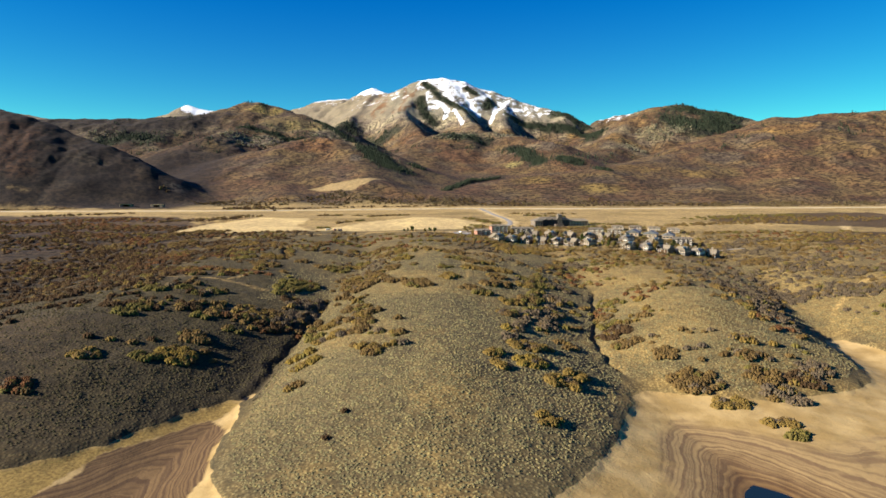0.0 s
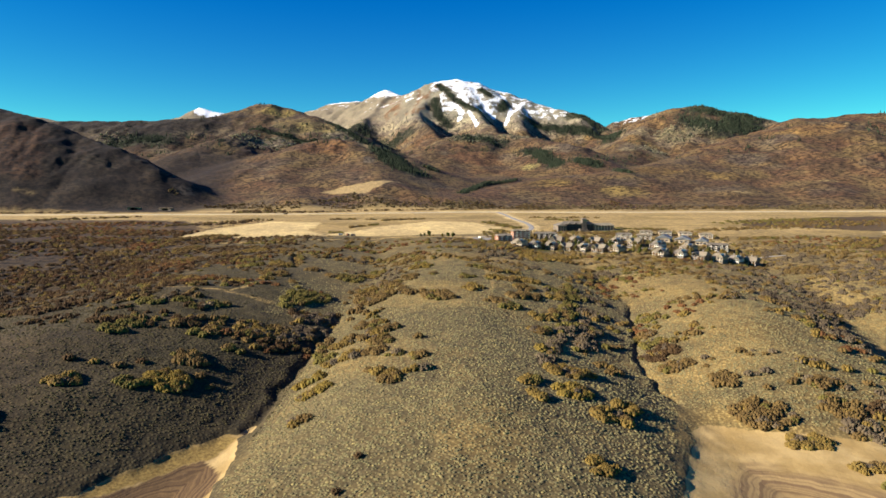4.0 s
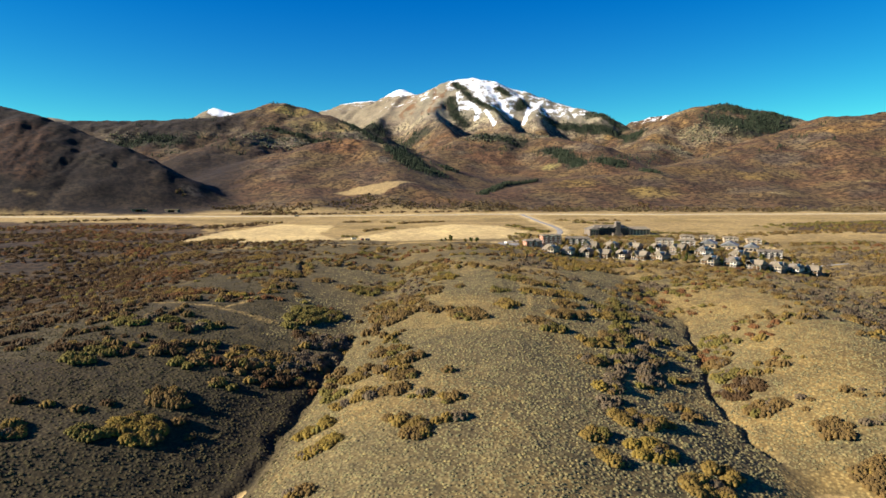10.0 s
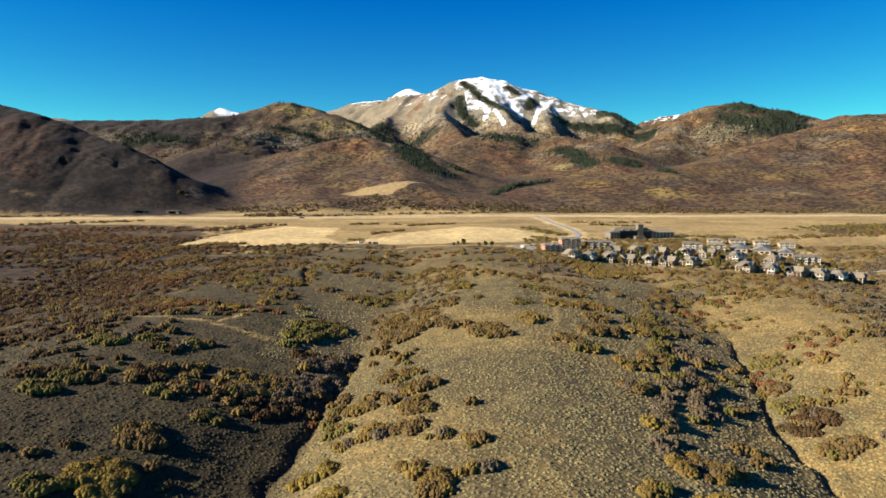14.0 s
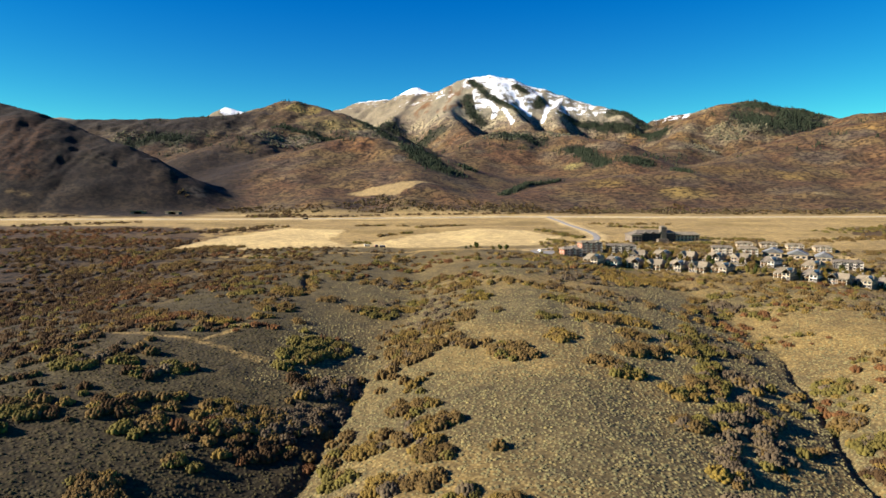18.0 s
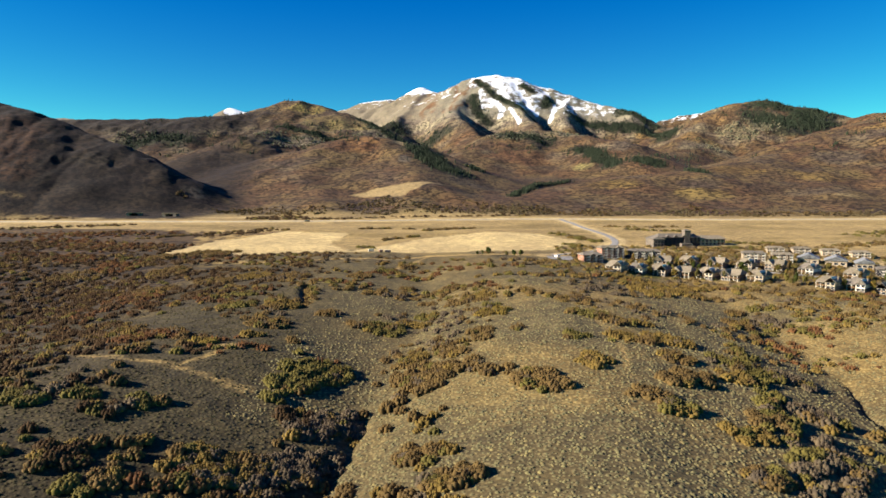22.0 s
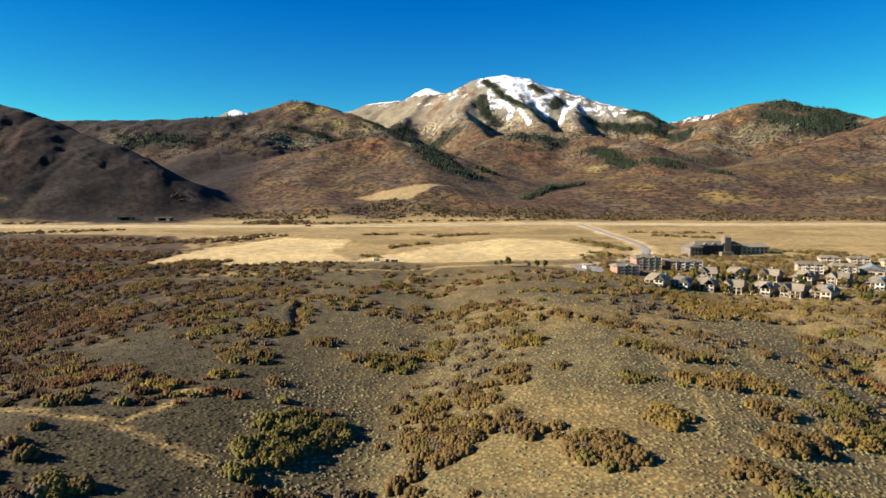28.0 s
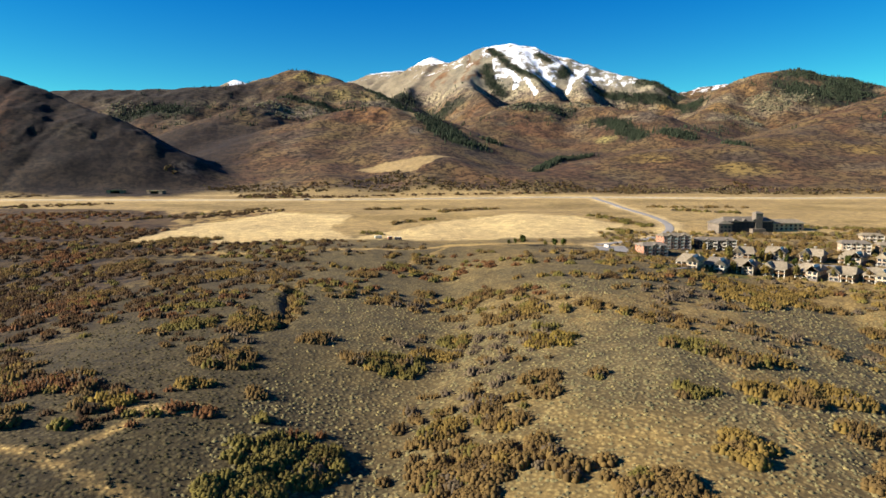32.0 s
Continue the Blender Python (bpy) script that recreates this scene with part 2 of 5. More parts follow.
def ground_material():
    m, n, l, bsdf = material("hillside", 0.95)
    place = n.new("ShaderNodeNewGeometry").outputs["Position"]
    cover = mixed(n, l, "MULTIPLY", 1.0, attribute(n, "cover").outputs["Color"], (1.0, 0.97, 0.84))
    fine, mid, wide = noise_of(n, l, 1.1, 4, place), noise_of(n, l, 7, 4, place), noise_of(n, l, 45, 5, place)
    # tufts, patches and stains
    colour = mixed(n, l, "MULTIPLY", 1.0, cover, mixed(n, l, "MIX", ramp(n, l, fine, 0.32, 0.68), (0.68, 0.68, 0.68), (1.25, 1.23, 1.18)))
    cells = n.new("ShaderNodeTexVoronoi")
    cells.inputs["Scale"].default_value = 1 / 1.45
    l.new(place, cells.inputs["Vector"])
    gap = ramp(n, l, cells.outputs["Distance"], 0.15, 0.62)
    clump = mixed(n, l, "MIX", gap, (1.15, 1.15, 1.12), (0.66, 0.62, 0.58))
    colour = mixed(n, l, "MIX", attribute(n, "tuft").outputs["Fac"], colour, mixed(n, l, "MULTIPLY", 1.0, colour, clump))
    colour = mixed(n, l, "MULTIPLY", 1.0, colour, mixed(n, l, "MIX", ramp(n, l, mid, 0.3, 0.7), (0.75, 0.76, 0.78), (1.2, 1.18, 1.12)))
    colour = mixed(n, l, "MULTIPLY", 1.0, colour, mixed(n, l, "MIX", ramp(n, l, wide, 0.3, 0.7), (0.85, 0.84, 0.85), (1.12, 1.12, 1.1)))
    # scrub over the far slopes
    brushy = attribute(n, "brush").outputs["Fac"]
    thick, grove = noise_of(n, l, 9, 6, place, 0.78), noise_of(n, l, 60, 5, place, 0.62)
    leaf = mixed(n, l, "MULTIPLY", 1.0, cover, mixed(n, l, "MIX", ramp(n, l, thick, 0.42, 0.57), (0.2, 0.18, 0.185), (1.42, 1.39, 1.3)))
    leaf = mixed(n, l, "MULTIPLY", 1.0, leaf, mixed(n, l, "MIX", ramp(n, l, grove, 0.42, 0.58), (0.74, 0.68, 0.70), (1.2, 1.18, 1.05)))
    colour = mixed(n, l, "MIX", ramp(n, l, sums(n, l, "ADD", brushy, sums(n, l, "MULTIPLY", sums(n, l, "SUBTRACT", grove, 0.5), 0.8)), 0.2, 0.55), colour, leaf)
    # silt with bath-tub rings of old water lines
    xyz = n.new("ShaderNodeSeparateXYZ")
    l.new(place, xyz.inputs[0])
    rise = sums(n, l, "ADD", xyz.outputs["Z"], sums(n, l, "MULTIPLY", noise_of(n, l, 22, 3, place), 0.9))
    rings = n.new("ShaderNodeTexNoise")
    rings.noise_dimensions = "1D"
    rings.inputs["Scale"].default_value, rings.inputs["Detail"].default_value = 4.2, 2.0
    l.new(rise, rings.inputs["W"])
    banded = mixed(n, l, "MIX", ramp(n, l, rings.outputs["Fac"], 0.40, 0.60), (0.24, 0.155, 0.085), (0.45, 0.315, 0.155))
    dry = mixed(n, l, "MIX", ramp(n, l, noise_of(n, l, 18, 4, place), 0.35, 0.65), (0.42, 0.29, 0.12), (0.60, 0.44, 0.215))
    old = ramp(n, l, sums(n, l, "ADD", xyz.outputs["Z"], sums(n, l, "MULTIPLY", noise_of(n, l, 30, 3, place), 6.0)), 4.4, 2.8)
    silt = mixed(n, l, "MIX", old, dry, banded)
    dark = ramp(n, l, sums(n, l, "ADD", xyz.outputs["Z"], sums(n, l, "MULTIPLY", mid, 2.0)), 0.2, -2.6)
    silt = mixed(n, l, "MIX", dark, silt, mixed(n, l, "MULTIPLY", 1.0, silt, (0.5, 0.42, 0.38)))
    silt = mixed(n, l, "MULTIPLY", 1.0, silt, mixed(n, l, "MIX", mid, (0.85, 0.85, 0.85), (1.1, 1.1, 1.1)))
    mud = mixed(n, l, "MIX", ramp(n, l, rings.outputs["Fac"], 0.38, 0.62), (0.10, 0.058, 0.03), (0.20, 0.125, 0.06))
    silt = mixed(n, l, "MIX", attribute(n, "mud").outputs["Fac"], silt, mud)
    silt = mixed(n, l, "MIX", attribute(n, "ochre").outputs["Fac"], silt, mixed(n, l, "MIX", ramp(n, l, fine, 0.35, 0.65), (0.22, 0.145, 0.045), (0.40, 0.28, 0.09)))
    sand = sums(n, l, "ADD", attribute(n, "sand").outputs["Fac"], sums(n, l, "MULTIPLY", sums(n, l, "SUBTRACT", mid, 0.5), 0.5))
    colour = mixed(n, l, "MIX", ramp(n, l, sand, 0.42, 0.58), colour, silt)
    colour = mixed(n, l, "MULTIPLY", 1.0, colour, (0.60, 0.575, 0.49))
    # snow in the gullies and on the crest
    drift = sums(n, l, "ADD", attribute(n, "snow").outputs["Fac"], sums(n, l, "MULTIPLY", sums(n, l, "SUBTRACT", noise_of(n, l, 34, 8, place, 0.8), 0.5), 2.9))
    colour = mixed(n, l, "MIX", sums(n, l, "MULTIPLY", ramp(n, l, drift, 0.44, 0.6), ramp(n, l, attribute(n, "snow").outputs["Fac"], 0.02, 0.14)), colour, (0.70, 0.71, 0.73))
    l.new(colour, bsdf.inputs["Base Color"])
    bump = n.new("ShaderNodeBump")
    bump.inputs["Strength"].default_value, bump.inputs["Distance"].default_value = 0.5, 0.25
    far_bump = n.new("ShaderNodeBump")
    far_bump.inputs["Strength"].default_value, far_bump.inputs["Distance"].default_value = 0.5, 0.9
    l.new(sums(n, l, "SUBTRACT", fine, sums(n, l, "MULTIPLY", sums(n, l, "MULTIPLY", gap, 0.9), attribute(n, "tuft").outputs["Fac"])), bump.inputs["Height"])
    l.new(sums(n, l, "ADD", mid, sums(n, l, "MULTIPLY", sums(n, l, "MULTIPLY", thick, 3.2), brushy)), far_bump.inputs["Height"])
    l.new(far_bump.outputs[0], bump.inputs["Normal"])
    l.new(bump.outputs[0], bsdf.inputs["Normal"])
    return m


def water_material():
    m, n, l, bsdf = material("lake_water", 0.08)
    bsdf.inputs["Base Color"].default_value = (0.006, 0.012, 0.013, 1)
    bsdf.inputs["Specular IOR Level"].default_value = 0.14
    bump = n.new("ShaderNodeBump")
    bump.inputs["Strength"].default_value, bump.inputs["Distance"].default_value = 0.15, 0.2
    l.new(noise_of(n, l, 1.2, 3, n.new("ShaderNodeNewGeometry").outputs["Position"]), bump.inputs["Height"])
    l.new(bump.outputs[0], bsdf.inputs["Normal"])
    return m


def plain(name, colour, rough=0.85, grain=0.4, spread=0.25, size=0.6, tone=0.0):
    """A painted or natural surface with grain, stains and a difference from piece to piece."""
    m, n, l, bsdf = material(name, rough)
    place = n.new("ShaderNodeNewGeometry").outputs["Position"]
    low, high = (1 - spread) * 0.72, (1 + spread) * 0.72
    col = mixed(n, l, "MULTIPLY", 1.0, colour, mixed(n, l, "MIX", ramp(n, l, noise_of(n, l, size, 4, place), 0.3, 0.7), (low, low, low), (high, high, high)))
    w = 1 - spread * 0.6
    col = mixed(n, l, "MULTIPLY", 1.0, col, mixed(n, l, "MIX", ramp(n, l, noise_of(n, l, size * 9, 3, place), 0.3, 0.7), (w, w, w), (1.1, 1.1, 1.1)))
    if tone:
        r = n.new("ShaderNodeObjectInfo").outputs["Random"]
        col = mixed(n, l, "MULTIPLY", 1.0, col, mixed(n, l, "MIX", r, (1 - tone, 1 - tone, 1 - tone), (1 + tone, 1 + tone, 1 + tone)))
    l.new(col, bsdf.inputs["Base Color"])
    bump = n.new("ShaderNodeBump")
    bump.inputs["Strength"].default_value, bump.inputs["Distance"].default_value = grain, size * 0.2
    l.new(noise_of(n, l, size * 0.7, 3, place), bump.inputs["Height"])
    l.new(bump.outputs[0], bsdf.inputs["Normal"])
    return m


GROUND, WATER = ground_material(), water_material()


# ---------------------------------------------------------------- the ground, one sheet from the lake to the far crest
def mesh_of(name, verts, faces, mat, smooth=False):
    """A mesh from arrays; faces is an (n, 3) or (n, 4) array of corners."""
    verts, faces = np.asarray(verts, np.float32), np.asarray(faces, np.int32)
    me = bpy.data.meshes.new(name)
    k = faces.shape[1]
    me.vertices.add(len(verts))
    me.vertices.foreach_set("co", verts.ravel())
    me.loops.add(faces.size)
    me.loops.foreach_set("vertex_index", faces.ravel())
    me.polygons.add(len(faces))
    me.polygons.foreach_set("loop_start", np.arange(0, faces.size, k, dtype=np.int32))
    me.polygons.foreach_set("use_smooth", np.full(len(faces), smooth))
    me.update(calc_edges=True)
    if mat:
        me.materials.append(mat)
    return me


def inside(x, y, poly):
    """True where (x, y) lies in a polygon."""
    hit = np.zeros(np.shape(x), bool)
    for (ax, ay), (bx, by) in zip(poly, poly[1:] + poly[:1]):
        cross = ((ay > y) != (by > y)) & (x < (bx - ax) * (y - ay) / (by - ay + 1e-9) + ax)
        hit ^= cross
    return hit


def blend(a, b, w):
    return a + (np.asarray(b) - a) * w[..., None]


GREY_SAGE, STRAW, SCRUB = (0.215, 0.183, 0.115), (0.50, 0.375, 0.175), (0.10, 0.064, 0.036)
STUBBLE, ROCK, ASPEN = (0.80, 0.65, 0.41), (0.34, 0.325, 0.32), (0.27, 0.24, 0.21)
# conifer stands: the line they follow, half width, count
STANDS = [
    ([(7, 3183), (63, 3042), (146, 2870), (225, 2770)], 12, 340),  # rib of the main peak
    ([(-9, 3030), (0, 2908), (48, 2796)], 20, 240), ([(296, 3043), (274, 2974)], 17, 90), ([(193, 3127), (230, 3064)], 13, 70),
    ([(-330, 2900), (-230, 2640), (-141, 2572)], 52, 620), ([(-140, 1740), (-103, 1625), (-58, 1552)], 28, 620), ([(-20, 1655), (-8, 1630)], 11, 60),
    ([(-343, 2339), (-282, 2230), (-223, 2174), (-180, 2027)], 18, 420), ([(-560, 2160), (-510, 2143), (-431, 2111), (-362, 2082)], 13, 320),
    ([(90, 2275), (211, 2268)], 28, 150), ([(275, 2130), (294, 2108), (330, 1931)], 22, 420), ([(48, 1395), (85, 1530), (122, 1667), (203, 1782)], 8, 300),
    ([(380, 2900), (501, 2833), (600, 2790)], 34, 620), ([(1000, 2735), (1094, 2682), (1246, 2736)], 40, 620), ([(947, 2624), (1016, 2534), (1179, 2627)], 55, 900),
    ([(596, 2790), (699, 2682), (646, 2640)], 28, 380), ([(389, 1931), (424, 1890)], 22, 300), ([(395, 1573), (420, 1536)], 7, 40), ([(560, 2960), (660, 2830)], 22, 200),
    ([(-940, 2060), (-868, 2103), (-800, 2080)], 34, 260),
]
# snow that lies in the couloirs of the main peak
SNOW_RUNS = [
    ([(22, 3060), (15, 2888)], 7), ([(40, 3120), (72, 2987), (99, 2892), (91, 2808)], 8), ([(100, 3060), (128, 2887), (154, 2683)], 6), ([(278, 3126), (317, 2996), (273, 2814)], 9),
    ([(378, 3077), (317, 2955)], 8), ([(150, 3160), (190, 3010), (232, 2900)], 10), ([(90, 3170), (110, 3060)], 12),
]
# cover of the hills by place: colour, x, y, half widths
HILL_PLACES = [
    ((0.20, 0.185, 0.165), 112, 2300, 90, 60), ((0.20, 0.185, 0.17), 300, 2330, 70, 60), ((0.19, 0.175, 0.16), -300, 2160, 60, 60),
    ((0.095, 0.048, 0.032), -798, 1335, 70, 90), ((0.095, 0.048, 0.032), -730, 1270, 60, 50), ((0.16, 0.09, 0.05), -269, 1720, 70, 60), ((0.17, 0.09, 0.06), 18, 1728, 45, 60), ((0.16, 0.092, 0.06), 109, 2093, 80, 70),
    ((0.30, 0.245, 0.11), -529, 2394, 60, 50), ((0.25, 0.205, 0.11), -436, 2250, 90, 80), ((0.24, 0.20, 0.115), -359, 2245, 70, 60),
    ((0.235, 0.16, 0.088), 928, 2774, 60, 45), ((0.235, 0.16, 0.088), 817, 2660, 60, 60), ((0.235, 0.16, 0.088), 693, 2479, 50, 80), ((0.235, 0.16, 0.088), 519, 2105, 40, 60), ((0.27, 0.18, 0.09), 600, 2740, 30, 40),
    ((0.26, 0.235, 0.18), 842, 2524, 70, 70), ((0.25, 0.225, 0.19), 729, 2383, 45, 50), ((0.23, 0.215, 0.19), 940, 2543, 50, 50), ((0.24, 0.22, 0.20), -523, 2018, 60, 60), ((0.25, 0.235, 0.215), -467, 2051, 50, 50),
    ((0.20, 0.175, 0.16), -968, 2107, 60, 40), ((0.20, 0.18, 0.165), -153, 1590, 16, 30), ((0.20, 0.18, 0.17), -468, 1312, 22, 18), ((0.19, 0.17, 0.15), -634, 1324, 40, 20),
    ((0.22, 0.155, 0.07), 490, 1584, 60, 40), ((0.21, 0.15, 0.07), 632, 1553, 55, 40), ((0.20, 0.15, 0.07), 365, 1403, 60, 40), ((0.22, 0.145, 0.075), 977, 1844, 90, 60), ((0.20, 0.145, 0.065), 230, 1480, 60, 40),
    ((0.12, 0.098, 0.09), 743, 1692, 60, 60), ((0.125, 0.102, 0.095), 883, 1824, 50, 50), ((0.115, 0.09, 0.078), 567, 1427, 60, 30), ((0.12, 0.095, 0.08), 382, 1464, 45, 30),
    ((0.33, 0.27, 0.19), 594, 1385, 22, 10), ((0.33, 0.26, 0.17), 799, 1450, 24, 10), ((0.36, 0.28, 0.16), -694, 1202, 22, 8), ((0.28, 0.27, 0.10), -179, 1739, 16, 20), ((0.27, 0.25, 0.09), -34, 1670, 12, 16), ((0.26, 0.24, 0.13), 260, 1970, 30, 30),
    # canyon rim and west hill: dark scrub with the slopes' shade in the colour
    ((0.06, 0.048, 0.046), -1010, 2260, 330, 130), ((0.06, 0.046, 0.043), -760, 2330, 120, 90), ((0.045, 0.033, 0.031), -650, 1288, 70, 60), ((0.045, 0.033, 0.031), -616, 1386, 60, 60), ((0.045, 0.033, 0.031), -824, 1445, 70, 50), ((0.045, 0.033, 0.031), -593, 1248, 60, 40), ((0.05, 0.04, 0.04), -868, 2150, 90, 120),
]
HIGHWAY = [(-1100, 1085), (-700, 1096), (-400, 1104), (-220, 1112), (-70, 1140), (90, 1160), (230, 1150), (440, 1160), (700, 1175), (1200, 1190)]
ACCESS = [(96, 1158), (101, 1090), (106, 1020), (113, 950), (116, 890), (100, 842), (70, 806), (36, 780)]
PATHS = [([(-172, 470), (-150, 464), (-134, 463), (-118, 456), (-104, 450)], 1.3), ([(-134, 463), (-128, 476), (-124, 488)], 0.6), ([(-129, 489), (-113, 493)], 2.4),
         ([(44, 300), (47, 325), (46, 350), (42, 380)], 0.5), ([(-82, 704), (-78, 726), (-60, 770)], 1.5), ([(30, 470), (34, 500), (30, 540)], 1.2), ([(-330, 742), (-260, 752), (-190, 748), (-130, 750), (-60, 775), (20, 782)], 4.0),
         ([(290, 470), (320, 500), (345, 520)], 2.0)]
GRADED = [(HIGHWAY, 19.0), (ACCESS, 9.0), ([(-560, 1150), (-480, 1165), (-420, 1170), (-330, 1178)], 7.0), ([(700, 1010), (600, 965), (555, 890), (470, 745), (420, 690)], 5.0), ([(190, 795), (230, 790), (300, 770)], 8.0)]
PALE_FIELDS = [
    [(-290, 775), (-275, 888), (-222, 952), (-152, 930), (-160, 868), (-126, 805), (-205, 790)],
    [(-130, 805), (-112, 843), (-66, 896), (-14, 930), (40, 922), (74, 890), (60, 850), (46, 826), (-14, 808)],
]


BRUSH_FIELDS = [
    [(-640, 770), (-330, 780), (-292, 850), (-305, 920), (-350, 985), (-430, 1000), (-640, 1010)],
    [(385, 915), (420, 965), (565, 1045), (700, 1060), (700, 800), (520, 850), (440, 900)],
    [(400, 740), (460, 790), (700, 760), (700, 640), (420, 680)],
]


def ground_cover(x, y, z):
    """Base colour, silt and snow by place."""
    n1, n2, n3 = fbm(x, y, 70, 4, 61), fbm(x, y, 22, 3, 71), fbm(x, y, 240, 4, 81)
    c = np.broadcast_to(np.array(GREY_SAGE), (*x.shape, 3)).copy()
    c = blend(c, STRAW, 0.55 * step(-0.15, 0.35, n1 + 0.25 * fbm(x * 0.35, y, 12, 3, 67) + 0.3 * step(80, 160, x) - 0.25 * step(-60, -110, x)))
    c = blend(c, (0.19, 0.165, 0.09), 0.6 * step(-72, -100, x) * step(700, 560, y + 60 * n1))
    c = blend(c, (0.185, 0.158, 0.095), 0.75 * step(330, 430, y + 40 * n1) * step(10, -60, x))
    # dense dark sage on the west bank, with the slope's shade added to its colour
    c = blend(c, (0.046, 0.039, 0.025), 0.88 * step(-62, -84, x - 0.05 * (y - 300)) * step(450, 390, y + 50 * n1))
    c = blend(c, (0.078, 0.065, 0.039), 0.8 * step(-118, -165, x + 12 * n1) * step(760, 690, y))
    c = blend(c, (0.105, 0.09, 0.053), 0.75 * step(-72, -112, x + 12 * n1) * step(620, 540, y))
    # trodden paths and bare patches
    for line, w in PATHS:
        d, _ = along(x + 2 * n2, y + 2 * n1, line)
        c = blend(c, (0.66, 0.50, 0.25), 0.95 * step(w + 1.2, w - 0.6, d + 1.5 * n2))
    # valley floor in dry grass
    flat = step(760, 860, y + 60 * n1) * (1 - step(1180, 1260, y + 50 * n1))
    c = blend(c, (0.51, 0.39, 0.215), flat)
    c = blend(c, (0.33, 0.25, 0.12), 0.75 * flat * step(0.0, 0.3, fbm(x, y * 2.2, 110, 4, 63)))
    c = blend(c, (0.16, 0.17, 0.05), inside(x + n2, y + n1, [(54, 690), (104, 695), (106, 706), (60, 707)]).astype(float))
    for line, w in GRADED:
        d, _ = along(x, y, line)
        c = blend(c, (0.78, 0.63, 0.40), step(w + 4, w - 2, d + 5 * n2))
    brush = step(-0.3, 0.1, n1 + 0.7 * n2) * step(-150, -320, x + 0.15 * (y - 700)) * (1 - step(930, 1010, y))
    c = blend(c, SCRUB, 0.8 * brush)
    # western scrub ground and brush fields, darkened for the shade of that slope
    c = blend(c, (0.072, 0.05, 0.032), 0.9 * step(-190, -270, x + 20 * n1) * step(470, 550, y) * (1 - step(800, 870, y + 40 * n1)))
    for poly in BRUSH_FIELDS:
        c = blend(c, (0.085, 0.053, 0.033), 0.9 * inside(x + 14 * n2, y + 14 * n1, poly))
    for poly in PALE_FIELDS:
        c = blend(c, STUBBLE, inside(x + 10 * n2, y + 10 * n1, poly).astype(float))
    # scrub oak over the hills
    hills = np.maximum(step(1190, 1270, y + 40 * n1), step(82, 92, z + 6 * n2) * step(1000, 1050, y))
    hills = np.maximum(hills, step(1135, 1170, y + 20 * n2) * step(-380, -440, x))
    hills = np.maximum(hills, step(69, 75, z + 4 * n2) * step(1085, 1115, y) * step(-380, -440, x))
    warm = blend(np.broadcast_to(np.array((0.15, 0.108, 0.068)), c.shape), (0.155, 0.096, 0.064), step(-0.25, 0.3, n1 + 0.5 * n3))
    warm = blend(warm, (0.18, 0.135, 0.078), 0.7 * step(0.1, 0.4, fbm(x, y, 130, 3, 91)))
    warm = blend(warm, (0.13, 0.105, 0.092), 0.7 * step(0.05, 0.35, fbm(x, y, 110, 3, 95)))
    # west hill in dark scrub, darkened further for its shaded face
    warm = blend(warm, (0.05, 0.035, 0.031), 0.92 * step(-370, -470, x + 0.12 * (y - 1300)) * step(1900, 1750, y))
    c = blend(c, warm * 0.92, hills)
    c = blend(c, ASPEN, 0.6 * hills * step(0.05, 0.25, fbm(x, y, 120, 4, 101)) * step(150, 220, z) * step(1900, 2000, y))
    c = blend(c, ROCK, step(270, 400, z + 60 * n1) * step(2500, 2750, y) * step(780, 620, x))
    c = blend(c, (0.29, 0.255, 0.235), 0.85 * step(2700, 2800, y) * step(330, 400, z) * step(-60, -200, x))
    ribs = crests(x, y * 0.45, 90, 4, 147)
    c = blend(c, (0.22, 0.115, 0.07), 0.85 * step(0.70, 0.84, ribs) * step(-330, -200, x) * step(40, -30, x) * step(360, 430, z) * step(2700, 2800, y))
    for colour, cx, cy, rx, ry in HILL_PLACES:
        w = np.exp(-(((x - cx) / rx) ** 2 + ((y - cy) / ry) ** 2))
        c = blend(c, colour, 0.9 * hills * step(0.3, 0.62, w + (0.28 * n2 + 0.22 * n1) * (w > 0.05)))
    # western hills dimmed as a whole, their shade put into the colour
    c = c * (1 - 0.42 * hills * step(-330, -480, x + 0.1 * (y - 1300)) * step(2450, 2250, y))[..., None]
    # dark conifer green on the ground under the stands, so they look dense
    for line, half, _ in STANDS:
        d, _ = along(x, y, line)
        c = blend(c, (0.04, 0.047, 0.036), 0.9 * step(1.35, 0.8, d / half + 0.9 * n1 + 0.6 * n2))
    sand = step(5.4, 3.8, z + 0.8 * n2) * step(440, 400, y)
    main = step(2750, 2900, y) * step(3420, 3330, y)
    snow = 0.62 * main * step(500, 545, z + 30 * n1) * step(-70, 10, x) * step(430, 330, x)
    snow = np.maximum(snow, 0.52 * main * step(395, 430, z + 20 * n1) * step(-15, 25, x) * step(330, 270, x))
    snow = np.maximum(snow, 0.47 * main * step(375, 420, z + 20 * n1) * step(300, 340, x) * step(600, 520, x))
    snow = np.maximum(snow, 0.85 * step(3400, 3480, y) * step(3750, 3700, y) * step(552, 580, z + 12 * n2) + 0.3 * step(3400, 3480, y) * step(500, 560, z + 20 * n1) * step(4100, 4000, y))
    snow = np.maximum(snow, 0.75 * step(3800, 3850, y) * step(4150, 4100, y) * step(568, 584, z + 8 * n2))
    snow = np.maximum(snow, (0.95 - 0.5 * step(900, 1000, x)) * step(4150, 4250, y) * step(-1480, -1430, x) * step(470, 520, z + 20 * n2))
    snow = np.maximum(snow, 0.3 * main * step(430, 500, z + 30 * n1) * step(-20, -80, x))
    for line, half in SNOW_RUNS:
        d, _ = along(x + 8 * n2, y, line)
